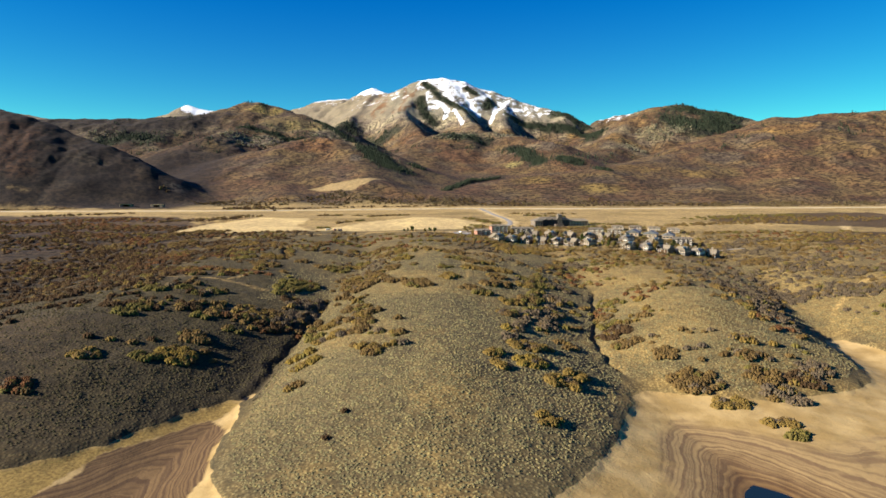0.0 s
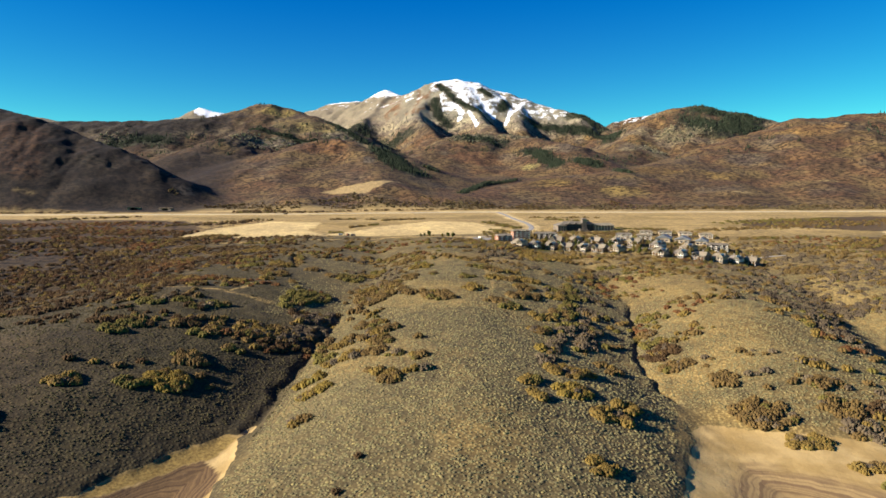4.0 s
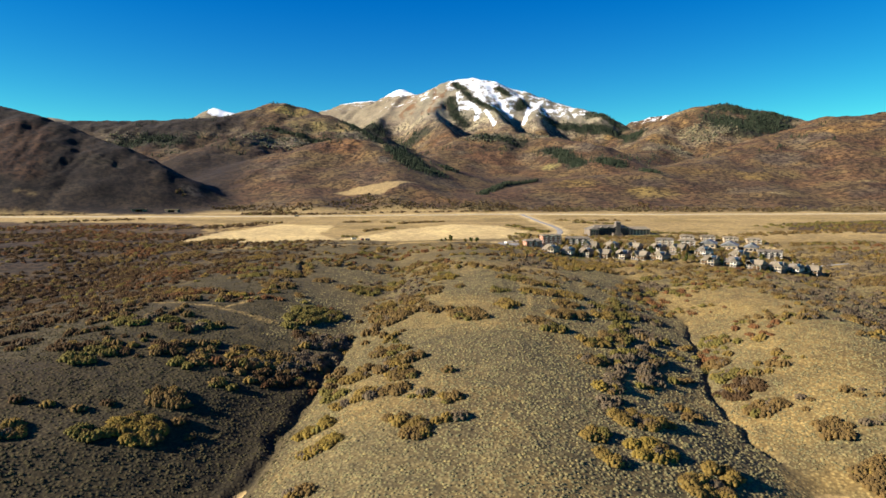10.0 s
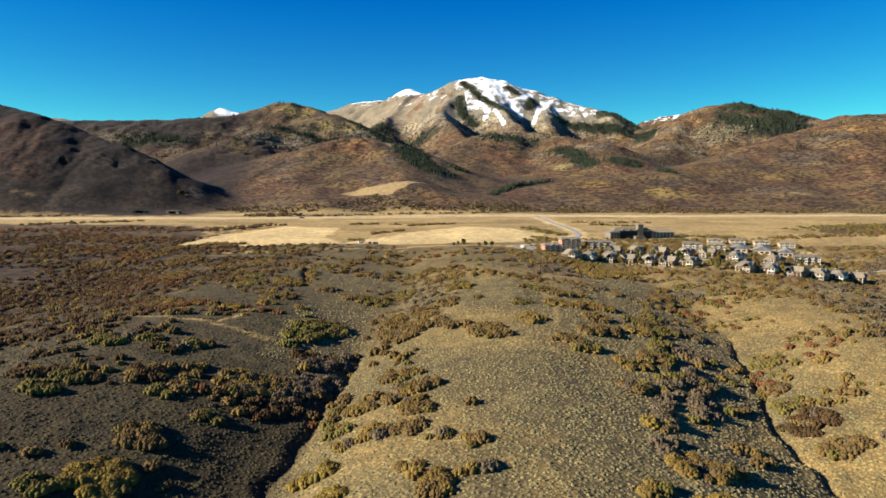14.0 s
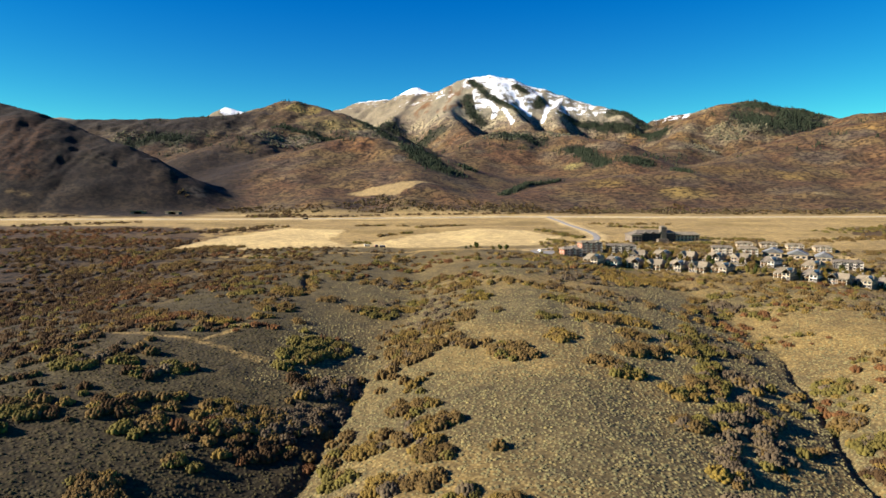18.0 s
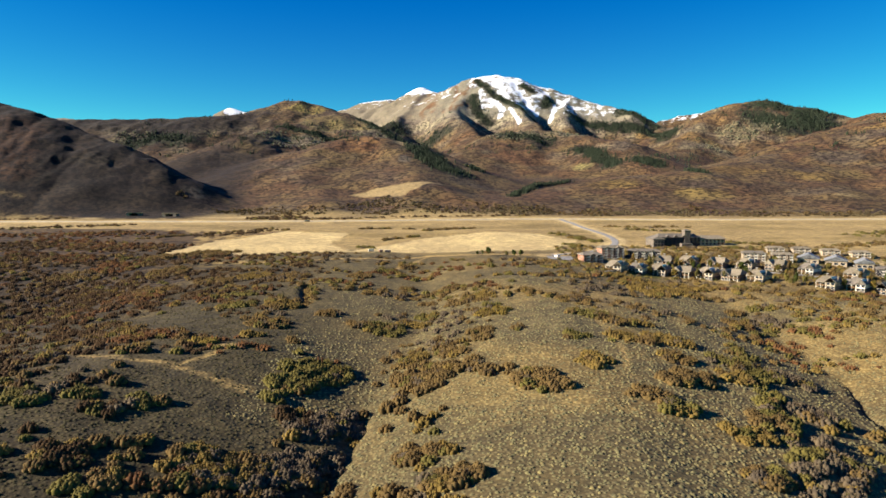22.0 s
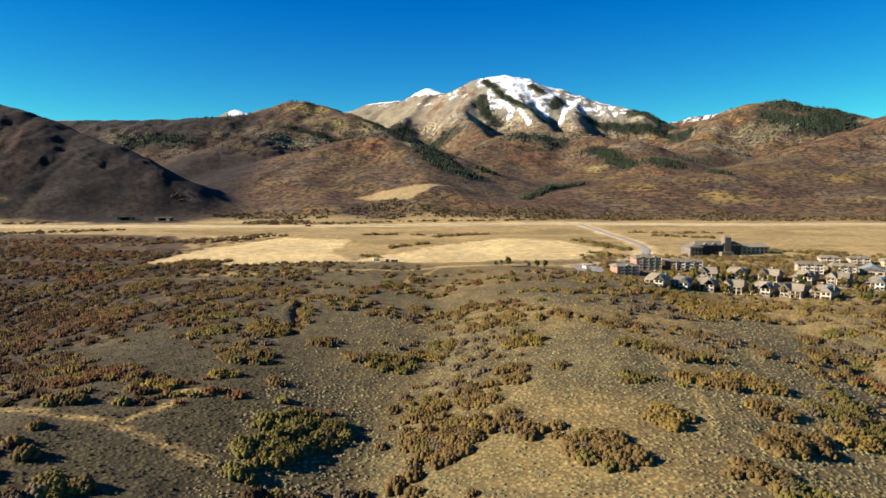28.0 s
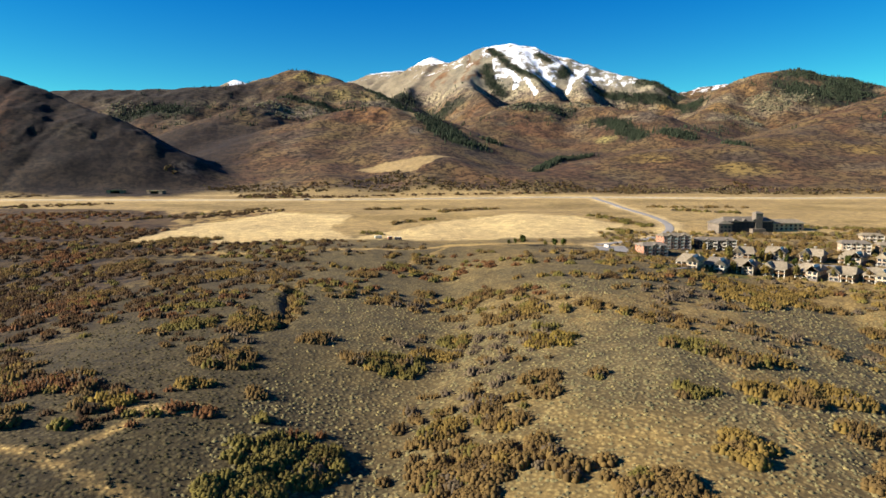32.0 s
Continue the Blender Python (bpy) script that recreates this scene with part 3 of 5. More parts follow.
        snow = np.maximum(snow, 0.95 * step(half + 4, half - 3, d + 4 * n2) * step(2500, 2650, y))
    for line, half, _ in STANDS[:4]:
        d, _ = along(x, y, line)
        snow = snow - 1.3 * step(half + 7, half - 2, d + 5 * n2)
    snow = np.clip(snow, 0, 1.2)
    brush = hills * (0.7 + 0.3 * n3) * (1 - 0.75 * step(330, 430, z) * step(2600, 2850, y) * step(800, 650, x))
    brush = brush + 0.75 * step(0.0, 0.3, n1 + 0.5 * n2 + 0.3 * step(-170, -300, x)) * step(-120, -230, x + 0.1 * (y - 700)) * step(430, 520, y) * (1 - step(960, 1010, y))
    meadow = inside(x + 8 * n2, y, [(-232, 1381), (-185, 1416), (-108, 1402), (-66, 1414), (-90, 1385), (-138, 1324), (-190, 1362)]) | inside(x, y, [(-200, 1740), (-170, 1790), (-150, 1740), (-165, 1710)])
    brush = np.where(meadow, 0.0, brush)
    c = np.where(meadow[..., None], np.array((0.43, 0.335, 0.21)), c)
    for poly in PALE_FIELDS:
        brush = np.where(inside(x + 10 * n2, y + 10 * n1, poly), 0.0, brush)
    # brown mud on the floor of the west bay, ochre grass along its bank
    mud = inside(x + 6 * n2, y + 6 * n1, [(-140, 150), (-126, 216), (-119, 241), (-105, 263), (-88, 284), (-79, 272), (-77, 253), (-74, 233), (-70, 150)]).astype(float)
    ochre = sand * step(-62, -75, x) * (1 - mud) * inside(x, y, [(-150, 150), (-126, 216), (-119, 241), (-105, 263), (-86, 285), (-82, 300), (-92, 312), (-200, 330), (-260, 150)])
    tuft = (1 - 0.7 * step(760, 860, y)) * (1 - sand)
    return c, sand, snow, brush, tuft, mud, ochre


def build_ground():
    rows = np.concatenate([np.linspace(-1500, 60, 14), np.geomspace(100, 1200, 380)[:-1], np.geomspace(1200, 3600, 320)[:-1], np.geomspace(3600, 4850, 50)])
    side = np.array([1.06, 1.2, 1.5, 2.0])
    cols = np.concatenate([-side[::-1], np.linspace(-1, 1, 580), side])
    y = np.repeat(rows[:, None], len(cols), 1)
    x = cols[None, :] * (0.74 * np.maximum(y, 0) + 150) - 10
    z = height(x, y)
    i = np.arange(len(rows) * len(cols)).reshape(len(rows), len(cols))
    quads = np.stack([i[:-1, :-1], i[:-1, 1:], i[1:, 1:], i[1:, :-1]], -1).reshape(-1, 4)
    me = mesh_of("ground", np.stack([x, y, z], -1).reshape(-1, 3), quads, GROUND, True)
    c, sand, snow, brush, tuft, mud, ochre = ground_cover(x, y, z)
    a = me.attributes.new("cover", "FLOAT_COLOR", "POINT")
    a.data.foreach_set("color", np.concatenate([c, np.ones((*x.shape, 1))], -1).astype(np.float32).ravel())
    for key, value in (("sand", sand), ("snow", snow), ("brush", brush), ("tuft", tuft), ("mud", mud), ("ochre", ochre)):
        a = me.attributes.new(key, "FLOAT", "POINT")
        a.data.foreach_set("value", value.astype(np.float32).ravel())
    return tagged(new("ground", me), "dry autumn hills of sagebrush, straw grass and silt under snowy mountains", "ground", kind="structure")


ground = build_ground()
lake = mesh_of("water", [(-2500, -1500, LAKE), (2500, -1500, LAKE), (2500, 330, LAKE), (-2500, 330, LAKE)], [(0, 1, 2, 3)], WATER)
tagged(new("water", lake), "dark still water of a drawn-down reservoir", "lake", kind="structure")

# ---------------------------------------------------------------- roads over the valley
ASPHALT = plain("grey_asphalt", (0.30, 0.28, 0.25), 0.95, 0.05, 0.12, 2.0)
CONCRETE = plain("weathered_concrete", (0.50, 0.45, 0.36), 0.9, 0.2, 0.15, 1.2)


def smooth_line(points, gap):
    """Even steps along a rounded line."""
    p = np.array(points, float)
    for _ in range(3):
        p = np.concatenate([p[:1], np.stack([0.75 * p[:-1] + 0.25 * p[1:], 0.25 * p[:-1] + 0.75 * p[1:]], 1).reshape(-1, 2), p[-1:]])
    s = np.concatenate([[0], np.cumsum(np.hypot(*np.diff(p, axis=0).T))])
    k = np.arange(0, s[-1], gap)
    return np.stack([np.interp(k, s, p[:, 0]), np.interp(k, s, p[:, 1])], 1)


def ribbon(name, points, width, lift, mat, label, category, offset=0.0, gap=5.0, parent=None, ragged=0.0):
    """A paved or gravelled strip, laid over the ground with edges that go down into it."""
    c = smooth_line(points, gap)
    d = np.gradient(c, axis=0)
    d /= np.hypot(d[:, 0], d[:, 1])[:, None]
    side = np.stack([d[:, 1], -d[:, 0]], 1)
    level = height(c[:, 0], c[:, 1])
    level = np.convolve(np.pad(level, 4, "edge"), np.ones(9) / 9, "valid")
    half = width / 2 + ragged * fbm(c[:, 0], c[:, 1], 12, 3, 5)
    rows = []
    for f, dz in ((-1.0, -0.7), (-0.96, 0.0), (0.0, 0.12), (0.96, 0.0), (1.0, -0.7)):
        q = c + side * (offset + f * half)[:, None]
        rows.append(np.column_stack([q, level + lift + dz]))
    v = np.stack(rows, 1)
    n = len(c)
    i = np.arange(n * 5).reshape(n, 5)
    quads = np.stack([i[:-1, :-1], i[:-1, 1:], i[1:, 1:], i[1:, :-1]], -1).reshape(-1, 4)
    ob = new(name, mesh_of(name, v.reshape(-1, 3), quads, mat, False))
    if parent:
        ob.parent = parent
    else:
        tagged(ob, label, category, kind="structure")
    return ob


ribbon("road", HIGHWAY, 9, 0.3, CONCRETE, "pale concrete highway on a low bank", "road")
ribbon("road", ACCESS, 6.5, 0.2, ASPHALT, "grey asphalt access road in a curve", "road")
ribbon("road", [(60, 690), (100, 728), (140, 735), (200, 712), (262, 690), (330, 690)], 5, 0.4, ASPHALT, "narrow asphalt lane between the houses", "road", gap=4)


# ---------------------------------------------------------------- buildings
ROOF = plain("grey_green_shingle", (0.26, 0.21, 0.14), 0.9, 0.5, 0.25, 0.9, 0.2)
DARK_ROOF = plain("slate_roof", (0.21, 0.175, 0.13), 0.8, 0.4, 0.25, 0.9, 0.1)
PALE_ROOF = plain("pale_metal_roof", (0.27, 0.27, 0.26), 0.6, 0.2, 0.15, 1.5)
TAN = plain("tan_siding", (0.50, 0.375, 0.24), 0.9, 0.3, 0.15, 0.5, 0.15)
BROWN_WALL = plain("brown_shingle_wall", (0.30, 0.19, 0.11), 0.9, 0.4, 0.2, 0.5, 0.15)
RED_WALL = plain("red_sheathing", (0.45, 0.21, 0.13), 0.9, 0.3, 0.2, 0.8, 0.1)
# near-black; on the lodge front and underpass backs it stands in for shade
DARK_WALL = plain("dark_and_shaded_wall", (0.035, 0.032, 0.034), 0.85, 0.3, 0.2, 0.6, 0.1)
STONE = plain("rough_stone", (0.20, 0.16, 0.12), 0.95, 0.8, 0.3, 0.8)
TRIM = plain("white_trim", (0.84, 0.75, 0.60), 0.7, 0.1, 0.08, 0.5)
WOOD = plain("stained_deck_wood", (0.20, 0.12, 0.06), 0.85, 0.3, 0.2, 0.4)


def glass_material():
    m, n, l, bsdf = material("dark_window_glass", 0.08)
    bsdf.inputs["Base Color"].default_value = (0.02, 0.025, 0.03, 1)
    bsdf.inputs["Specular IOR Level"].default_value = 0.6
    return m


GLASS = glass_material()
EARTH = plain("packed_earth", (0.36, 0.27, 0.14), 0.95, 0.4, 0.2, 1.5)


def part(name, bm, mat, parent, label=""):
    me = bpy.data.meshes.new(name)
    bm.to_mesh(me)
    bm.free()
    me.materials.append(mat)
    ob = new(name, me)
    ob.parent = parent
    if label:
        tagged(ob, label)
    return ob


def slab(bm, x0, x1, y0, y1, z0, z1):
    """A closed box with softened upright edges."""
    c = min(0.12, (x1 - x0) / 5, (y1 - y0) / 5)
    ring = [(x0 + c, y0), (x1 - c, y0), (x1, y0 + c), (x1, y1 - c), (x1 - c, y1), (x0 + c, y1), (x0, y1 - c), (x0, y0 + c)]
    low = [bm.verts.new((x, y, z0)) for x, y in ring]
    top = [bm.verts.new((x, y, z1)) for x, y in ring]
    bm.faces.new(low[::-1])
    bm.faces.new(top)
    for k in range(8):
        bm.faces.new((low[k], low[(k + 1) % 8], top[(k + 1) % 8], top[k]))
    return bm


def box(*b):
    return slab(bmesh.new(), *b)


def gable(x0, x1, y0, y1, z, rise, over=0.7, thick=0.35, along_x=True, hip=0.0):
    """A pitched roof with eaves and a thickness; its ridge runs along x or y."""
    bm = bmesh.new()
    x0, x1, y0, y1 = x0 - over, x1 + over, y0 - over, y1 + over
    z = z - over * rise / ((y1 - y0 if along_x else x1 - x0) / 2)
    if along_x:
        m = (y0 + y1) / 2
        pts = [(x0, y0, z), (x1, y0, z), (x1, y1, z), (x0, y1, z), (x0 + hip, m, z + rise), (x1 - hip, m, z + rise)]
    else:
        m = (x0 + x1) / 2
        pts = [(x1, y0, z), (x1, y1, z), (x0, y1, z), (x0, y0, z), (m, y0 + hip, z + rise), (m, y1 - hip, z + rise)]
    low = [bm.verts.new(p) for p in pts]
    top = [bm.verts.new((x, y, zz + thick)) for x, y, zz in pts]
    for a, b, c, d in ((0, 1, 5, 4), (2, 3, 4, 5)):
        bm.faces.new((top[a], top[b], top[c], top[d]))
        bm.faces.new((low[d], low[c], low[b], low[a]))
    for a, b, c in ((1, 2, 5), (3, 0, 4)):
        bm.faces.new((top[a], top[b], top[c]))
        bm.faces.new((low[c], low[b], low[a]))
    for a, b in ((0, 1), (1, 2), (2, 3), (3, 0)):
        bm.faces.new((low[a], low[b], top[b], top[a]))
    return bm


def gable_wall(x0, x1, y0, y1, z, rise):
    """The triangle of wall under a roof whose ridge runs along y."""
    bm = bmesh.new()
    a = [bm.verts.new(p) for p in ((x0, y0, z), (x1, y0, z), ((x0 + x1) / 2, y0, z + rise))]
    b = [bm.verts.new(p) for p in ((x0, y1, z), (x1, y1, z), ((x0 + x1) / 2, y1, z + rise))]
    bm.faces.new(a)
    bm.faces.new(b[::-1])
    for k in range(3):
        bm.faces.new((a[k], b[k], b[(k + 1) % 3], a[(k + 1) % 3]))
    return bm


def window(x, y, z, w, h, parent, face="front", rim=None):
    """A framed window on a front or side wall, with its pane."""
    d = 0.08
    if face == "front":
        frame_box, pane_box = (x - w / 2 - 0.12, x + w / 2 + 0.12, y - d, y + 0.02, z - 0.12, z + h + 0.12), (x - w / 2, x + w / 2, y - d - 0.02, y - d + 0.01, z, z + h)
    else:
        s = -1 if face == "left" else 1
        a, b = sorted((x + s * d, x - s * 0.02))
        e, f = sorted((x + s * (d + 0.02), x + s * (d - 0.01)))
        frame_box, pane_box = (a, b, y - w / 2 - 0.12, y + w / 2 + 0.12, z - 0.12, z + h + 0.12), (e, f, y - w / 2, y + w / 2, z, z + h)
    ob = part("window", box(*frame_box), rim or TRIM, parent)
    part("pane", box(*pane_box), GLASS, ob, "dark window glass")
    return ob


def townhouse(wall, roof, label, wide=13.0, flip=False):
    """A two-storey mountain townhouse over a walk-out base, with a gabled wing, a deck and a chimney."""
    house = tagged(new("house"), label, "house", "townhouses along the slope")
    s = -1 if flip else 1
    w = wide / 2

    def span(a, b):
        return (a, b) if s > 0 else (-b, -a)

    part("base", box(-w, w, 0, 12, -5, 2.6), STONE, house, "stone base")
    part("wall", box(-w + 0.2, w - 0.2, 0.3, 11.8, 2.6, 6.6), wall, house)
    part("roof", gable(-w, w, 0, 12, 6.7, 4.4, hip=2.0), roof, house, "grey shingle roof with eaves")
    a, b = span(0.6, w + 0.1)
    part("wing_wall", box(a, b, -3.4, 2.0, 2.6, 7.0), wall, house)
    part("wing_base", box(a, b, -3.4, 2.0, -5, 2.6), STONE, house, "stone base")
    part("gable_wall", gable_wall(a, b, -3.35, 5.0, 7.0, 4.3), TRIM if wall is not BROWN_WALL else TAN, house, "pale gable")
    part("wing_roof", gable(a, b, -3.4, 6.0, 7.1, 4.4, along_x=False), roof, house, "steep gabled roof")
    c, d = span(-w, 0.4)
    part("deck", box(c, d, -3.0, 0, 2.3, 2.6), WOOD, house, "timber deck")
    part("railing", box(c, d, -3.0, -2.85, 2.6, 3.6), WOOD, house, "timber railing")
    for k in (0.05, 0.5, 0.95):
        x = c + (d - c) * k
        part("post", box(x - 0.2, x + 0.2, -3.0, -2.6, -5, 5.4), TRIM, house, "cream post")
    part("porch_roof", gable(c, d, -3.2, 0.4, 5.5, 1.0, 0.3, 0.25), roof, house)
    m = (a + b) / 2
    for x, z in ((m - 1.4, 3.6), (m + 1.4, 3.6), (m - 1.4, 0.4), (m + 1.4, 0.4)):
        window(x, -3.4, z, 2.0, 2.2, house)
    window(m, -3.35, 7.5, 1.5, 1.6, house)
    for k in (0.22, 0.72):
        window(c + (d - c) * k, 0.3, 3.0, 2.3, 2.4, house)
        window(c + (d - c) * k, 0.0, -0.2, 2.3, 2.2, house)
    window(-w + 0.2, 6, 4.0, 1.4, 1.4, house, "left")
    window(w - 0.2, 6, 4.0, 1.4, 1.4, house, "right")
    x, _ = span(-w * 0.45, 0)
    chimney = part("chimney", box(x - 0.6, x + 0.6, 6.6, 7.8, 6.5, 12.4), STONE, house, "stone chimney")
    part("cap", box(x - 0.8, x + 0.8, 6.4, 8.0, 12.4, 12.8), CONCRETE, chimney)
    return house


def block(label, wall, roof, wide, deep, storeys, bays, group="apartment blocks"):
    """An apartment block with a row of balconies on each floor."""
    b = tagged(new("apartment_block"), label, "building", group)
    w, top = wide / 2, storeys * 3.1
    part("wall", box(-w, w, 0, deep, -4, top), wall, b)
    part("roof", gable(-w, w, 0, deep, top, 2.4, 0.9, 0.35, hip=3.0), roof, b)
    for k in range(bays):
        x = -w + wide * (k + 0.5) / bays
        bay = wide / bays
        for f in range(storeys):
            z = f * 3.1 + 0.3
            window(x - bay * 0.2, 0, z + 0.5, bay * 0.24, 1.7, b)
            window(x + bay * 0.2, 0, z + 0.1, bay * 0.28, 2.1, b)
            deck = part("balcony", box(x + bay * 0.02, x + bay * 0.42, -1.7, 0, z - 0.25, z), WOOD, b)
            part("railing", box(x + bay * 0.02, x + bay * 0.42, -1.7, -1.6, z, z + 1.0), TRIM, deck, "pale railing")
        part("post", box(x + bay * 0.4, x + bay * 0.44, -1.7, -1.4, -4, top), TRIM, b)
    for f in range(storeys):
        for y in (deep * 0.3, deep * 0.7):
            window(-w, y, f * 3.1 + 0.9, 1.6, 1.5, b, "left")
    for k in range(max(1, bays // 2)):
        x = -w + wide * (k + 0.5) / max(1, bays // 2)
        part("dormer", gable(x - 2.2, x + 2.2, -0.3, deep * 0.5, top - 0.1, 1.9, 0.4, 0.25, along_x=False), roof, b)
    return b


def set_down(thing, x, y, turn=0.0, sink=0.3, scale=0.9, tall=0.74):
    z = float(np.min(height(np.array([x, x - 5, x + 5]), np.array([y, y + 4, y + 4])))) - sink
    thing.matrix_basis = pose(x, y, z + 0.6, 0, 0, turn) @ Matrix.Diagonal((scale, scale, scale * tall, 1))
    return thing


def copy_down(thing, x, y, turn=0.0):
    ob = copy_thing(thing, pose(0, 0, 0))
    return set_down(ob, x, y, turn)


tan_house = set_down(townhouse(TAN, ROOF, "tan townhouse with grey shingle roof and cream gable"), 74, 704, -34)
dark_house = set_down(townhouse(BROWN_WALL, ROOF, "brown shingled townhouse with grey roof and timber deck", flip=True), 121, 705, -38)
pale_house = set_down(townhouse(TRIM, DARK_ROOF, "cream townhouse with dark slate roof", wide=12.0), 90, 708, -32)
# the front row, where the slope ends
for thing, x, y, turn in ((tan_house, 106, 710, -34), (tan_house, 135, 697, -46), (dark_house, 149, 689, -48), (tan_house, 163, 683, -48), (pale_house, 215, 658, -48),
                          (tan_house, 198, 661, -50), (dark_house, 231, 652, -48), (tan_house, 248, 653, -46), (pale_house, 264, 656, -44), (dark_house, 280, 660, -42)):
    copy_down(thing, x, y, turn)
# the row behind it
for thing, x, y, turn in ((dark_house, 118, 742, -26), (tan_house, 137, 744, -32), (dark_house, 156, 738, -40), (tan_house, 175, 731, -46), (dark_house, 193, 724, -48), (tan_house, 238, 704, -52),
                          (pale_house, 212, 716, -50)):
    copy_down(thing, x, y, turn)

set_down(block("half-built apartment block in red sheathing", RED_WALL, DARK_ROOF, 17, 13, 3, 3), 66, 742, 12)
set_down(block("red apartment block behind the half-built one", RED_WALL, ROOF, 20, 13, 4, 4), 86, 768, 8)
set_down(block("dark blue-grey apartment block with gabled roof", DARK_WALL, DARK_ROOF, 26, 14, 3, 4), 112, 770, -4)
set_down(block("tan condominium block with flat bays", TAN, DARK_ROOF, 18, 13, 3, 3, "condominium blocks"), 192, 758, -16)
set_down(block("brown condominium block beside the pale hall", BROWN_WALL, ROOF, 16, 13, 3, 3, "condominium blocks"), 212, 754, -16)
for x, y in ((232, 812), (252, 808), (272, 800), (292, 792)):
    set_down(block("low tan condominium block on the upper terrace", TAN, ROOF, 15, 11, 2, 3, "upper condominium blocks"), x, y, -14)
set_down(block("dark timber building in its own shade", DARK_WALL, DARK_ROOF, 22, 14, 3, 4), 276, 722, -22)


def hall(label, x, y, turn, wide=16):
    """A clubhouse bay: one wide pale gable."""
    h = tagged(new("hall"), label, "hall", "gabled halls")
    part("wall", box(-wide / 2, wide / 2, 0, 20, -4, 6), TAN, h)
    part("gable_wall", gable_wall(-wide / 2, wide / 2, 0.05, 19.9, 6, 5.0), TRIM, h)
    part("roof", gable(-wide / 2, wide / 2, 0, 20, 6.1, 5.2, 0.9, 0.4, along_x=False), PALE_ROOF, h, "pale blue-grey metal roof")
    for k in (-0.3, 0.0, 0.3):
        window(k * wide, 0, 1.2, 3.0, 2.6, h)
    window(0, 0.05, 6.6, 2.4, 2.0, h)
    return set_down(h, x, y, turn)


hall("pale hall with a wide metal gable", 232, 756, -26)
hall("pale hall with a wide metal gable", 250, 750, -26)
hall("pale hall with a smaller metal gable", 268, 744, -26, 13)


def lodge():
    """The long lodge with a stone tower and two wings; near-black walls hold the shade of its front."""
    b = tagged(new("lodge"), "long timber lodge, front coloured dark for its shade, with slate roofs and a stone tower", "lodge")
    part("wall", box(-32, 14, 0, 18, -4, 9), DARK_WALL, b)
    part("roof", gable(-32, 14, 0, 18, 9, 3.6, 1.0, 0.5, hip=5), DARK_ROOF, b)
    part("wing_wall", box(14, 46, 6, 22, -4, 6.6), TAN, b)
    part("wing_roof", gable(14, 46, 6, 22, 6.6, 3.2, 1.0, 0.5, hip=4), ROOF, b)
    part("end_wing_wall", box(-40, -28, -8, 14, -4, 7.6), STONE, b)
    part("end_wing_roof", gable(-40, -28, -8, 14, 7.6, 2.8, 0.9, 0.5, along_x=False, hip=3), DARK_ROOF, b)
    tower = part("tower", box(-3, 3.5, -1, 6, -4, 16), STONE, b, "square stone tower")
    part("cap", gable(-3, 3.5, -1, 6, 16, 1.6, 0.5, 0.3, hip=2.5), DARK_ROOF, tower)
    # window rims take the wall's near-black so the shaded front stays dark
    for k in range(10):
        x = -26.5 + k * 4.2
        if abs(x) < 4.5:
            continue
        for f in range(3):
            window(x, 0, f * 2.8 + 0.7, 1.8, 1.7, b, rim=DARK_WALL)
    for k in range(7):
        for f in range(2):
            window(16.5 + k * 4.4, 6, f * 3.0 + 0.7, 1.9, 1.7, b, rim=DARK_WALL)
    for k in range(3):
        for f in range(2):
            window(-37.5 + k * 3.5, -8, f * 3.1 + 0.7, 1.7, 1.7, b, rim=DARK_WALL)
        part("dormer", gable(-24 + k * 9, -19 + k * 9, -0.5, 8, 8.9, 2.4, 0.4, 0.3, along_x=False), DARK_ROOF, b)
    part("porch", box(-8, 4, -6, 0, -4, 2.6), STONE, b, "stone entrance porch")
    return set_down(b, 171, 855, 7, 0.0, 0.85, 1.0)


lodge()
# parking court by the half-built blocks
court = mesh_of("pavement", [(x, y, float(height(np.array([x]), np.array([y]))[0]) + 0.5) for y in (748, 760, 774) for x in (34, 44, 54)],
                [(0, 1, 4, 3), (1, 2, 5, 4), (3, 4, 7, 6), (4, 5, 8, 7)], ASPHALT)
tagged(new("pavement", court), "grey parking court at the edge of the slope", "pavement", kind="structure")


def trailer(label, x, y, turn, mat, long=7.0):
    t = tagged(new("site_trailer"), label, "trailer")
    part("body", box(-long / 2, long / 2, -1.3, 1.3, 0.5, 3.0), mat, t)
    part("roof", box(-long / 2 - 0.1, long / 2 + 0.1, -1.4, 1.4, 3.0, 3.15), TRIM, t)
    for k in (-0.25, 0.25):
        part("wheel", box(k * long - 0.4, k * long + 0.4, -1.35, 1.35, 0.0, 0.75), DARK_WALL, t)
    z = float(height(np.array([x]), np.array([y]))[0])
    t.matrix_basis = pose(x, y, z, 0, 0, turn) @ Matrix.Diagonal((0.7, 0.7, 0.7, 1))


trailer("white site trailer in the stubble field", -112, 812, 20, TRIM)
trailer("dark farm trailer in the stubble field", -97, 806, -10, DARK_WALL)
trailer("red-brown farm trailer in the stubble field", -103, 808, 30, RED_WALL, 4.5)
trailer("dark truck stopped on the highway", -236, 1104, 4, DARK_WALL, 9)
trailer("white shed beside the parking court", 42, 768, -60, TRIM, 6)


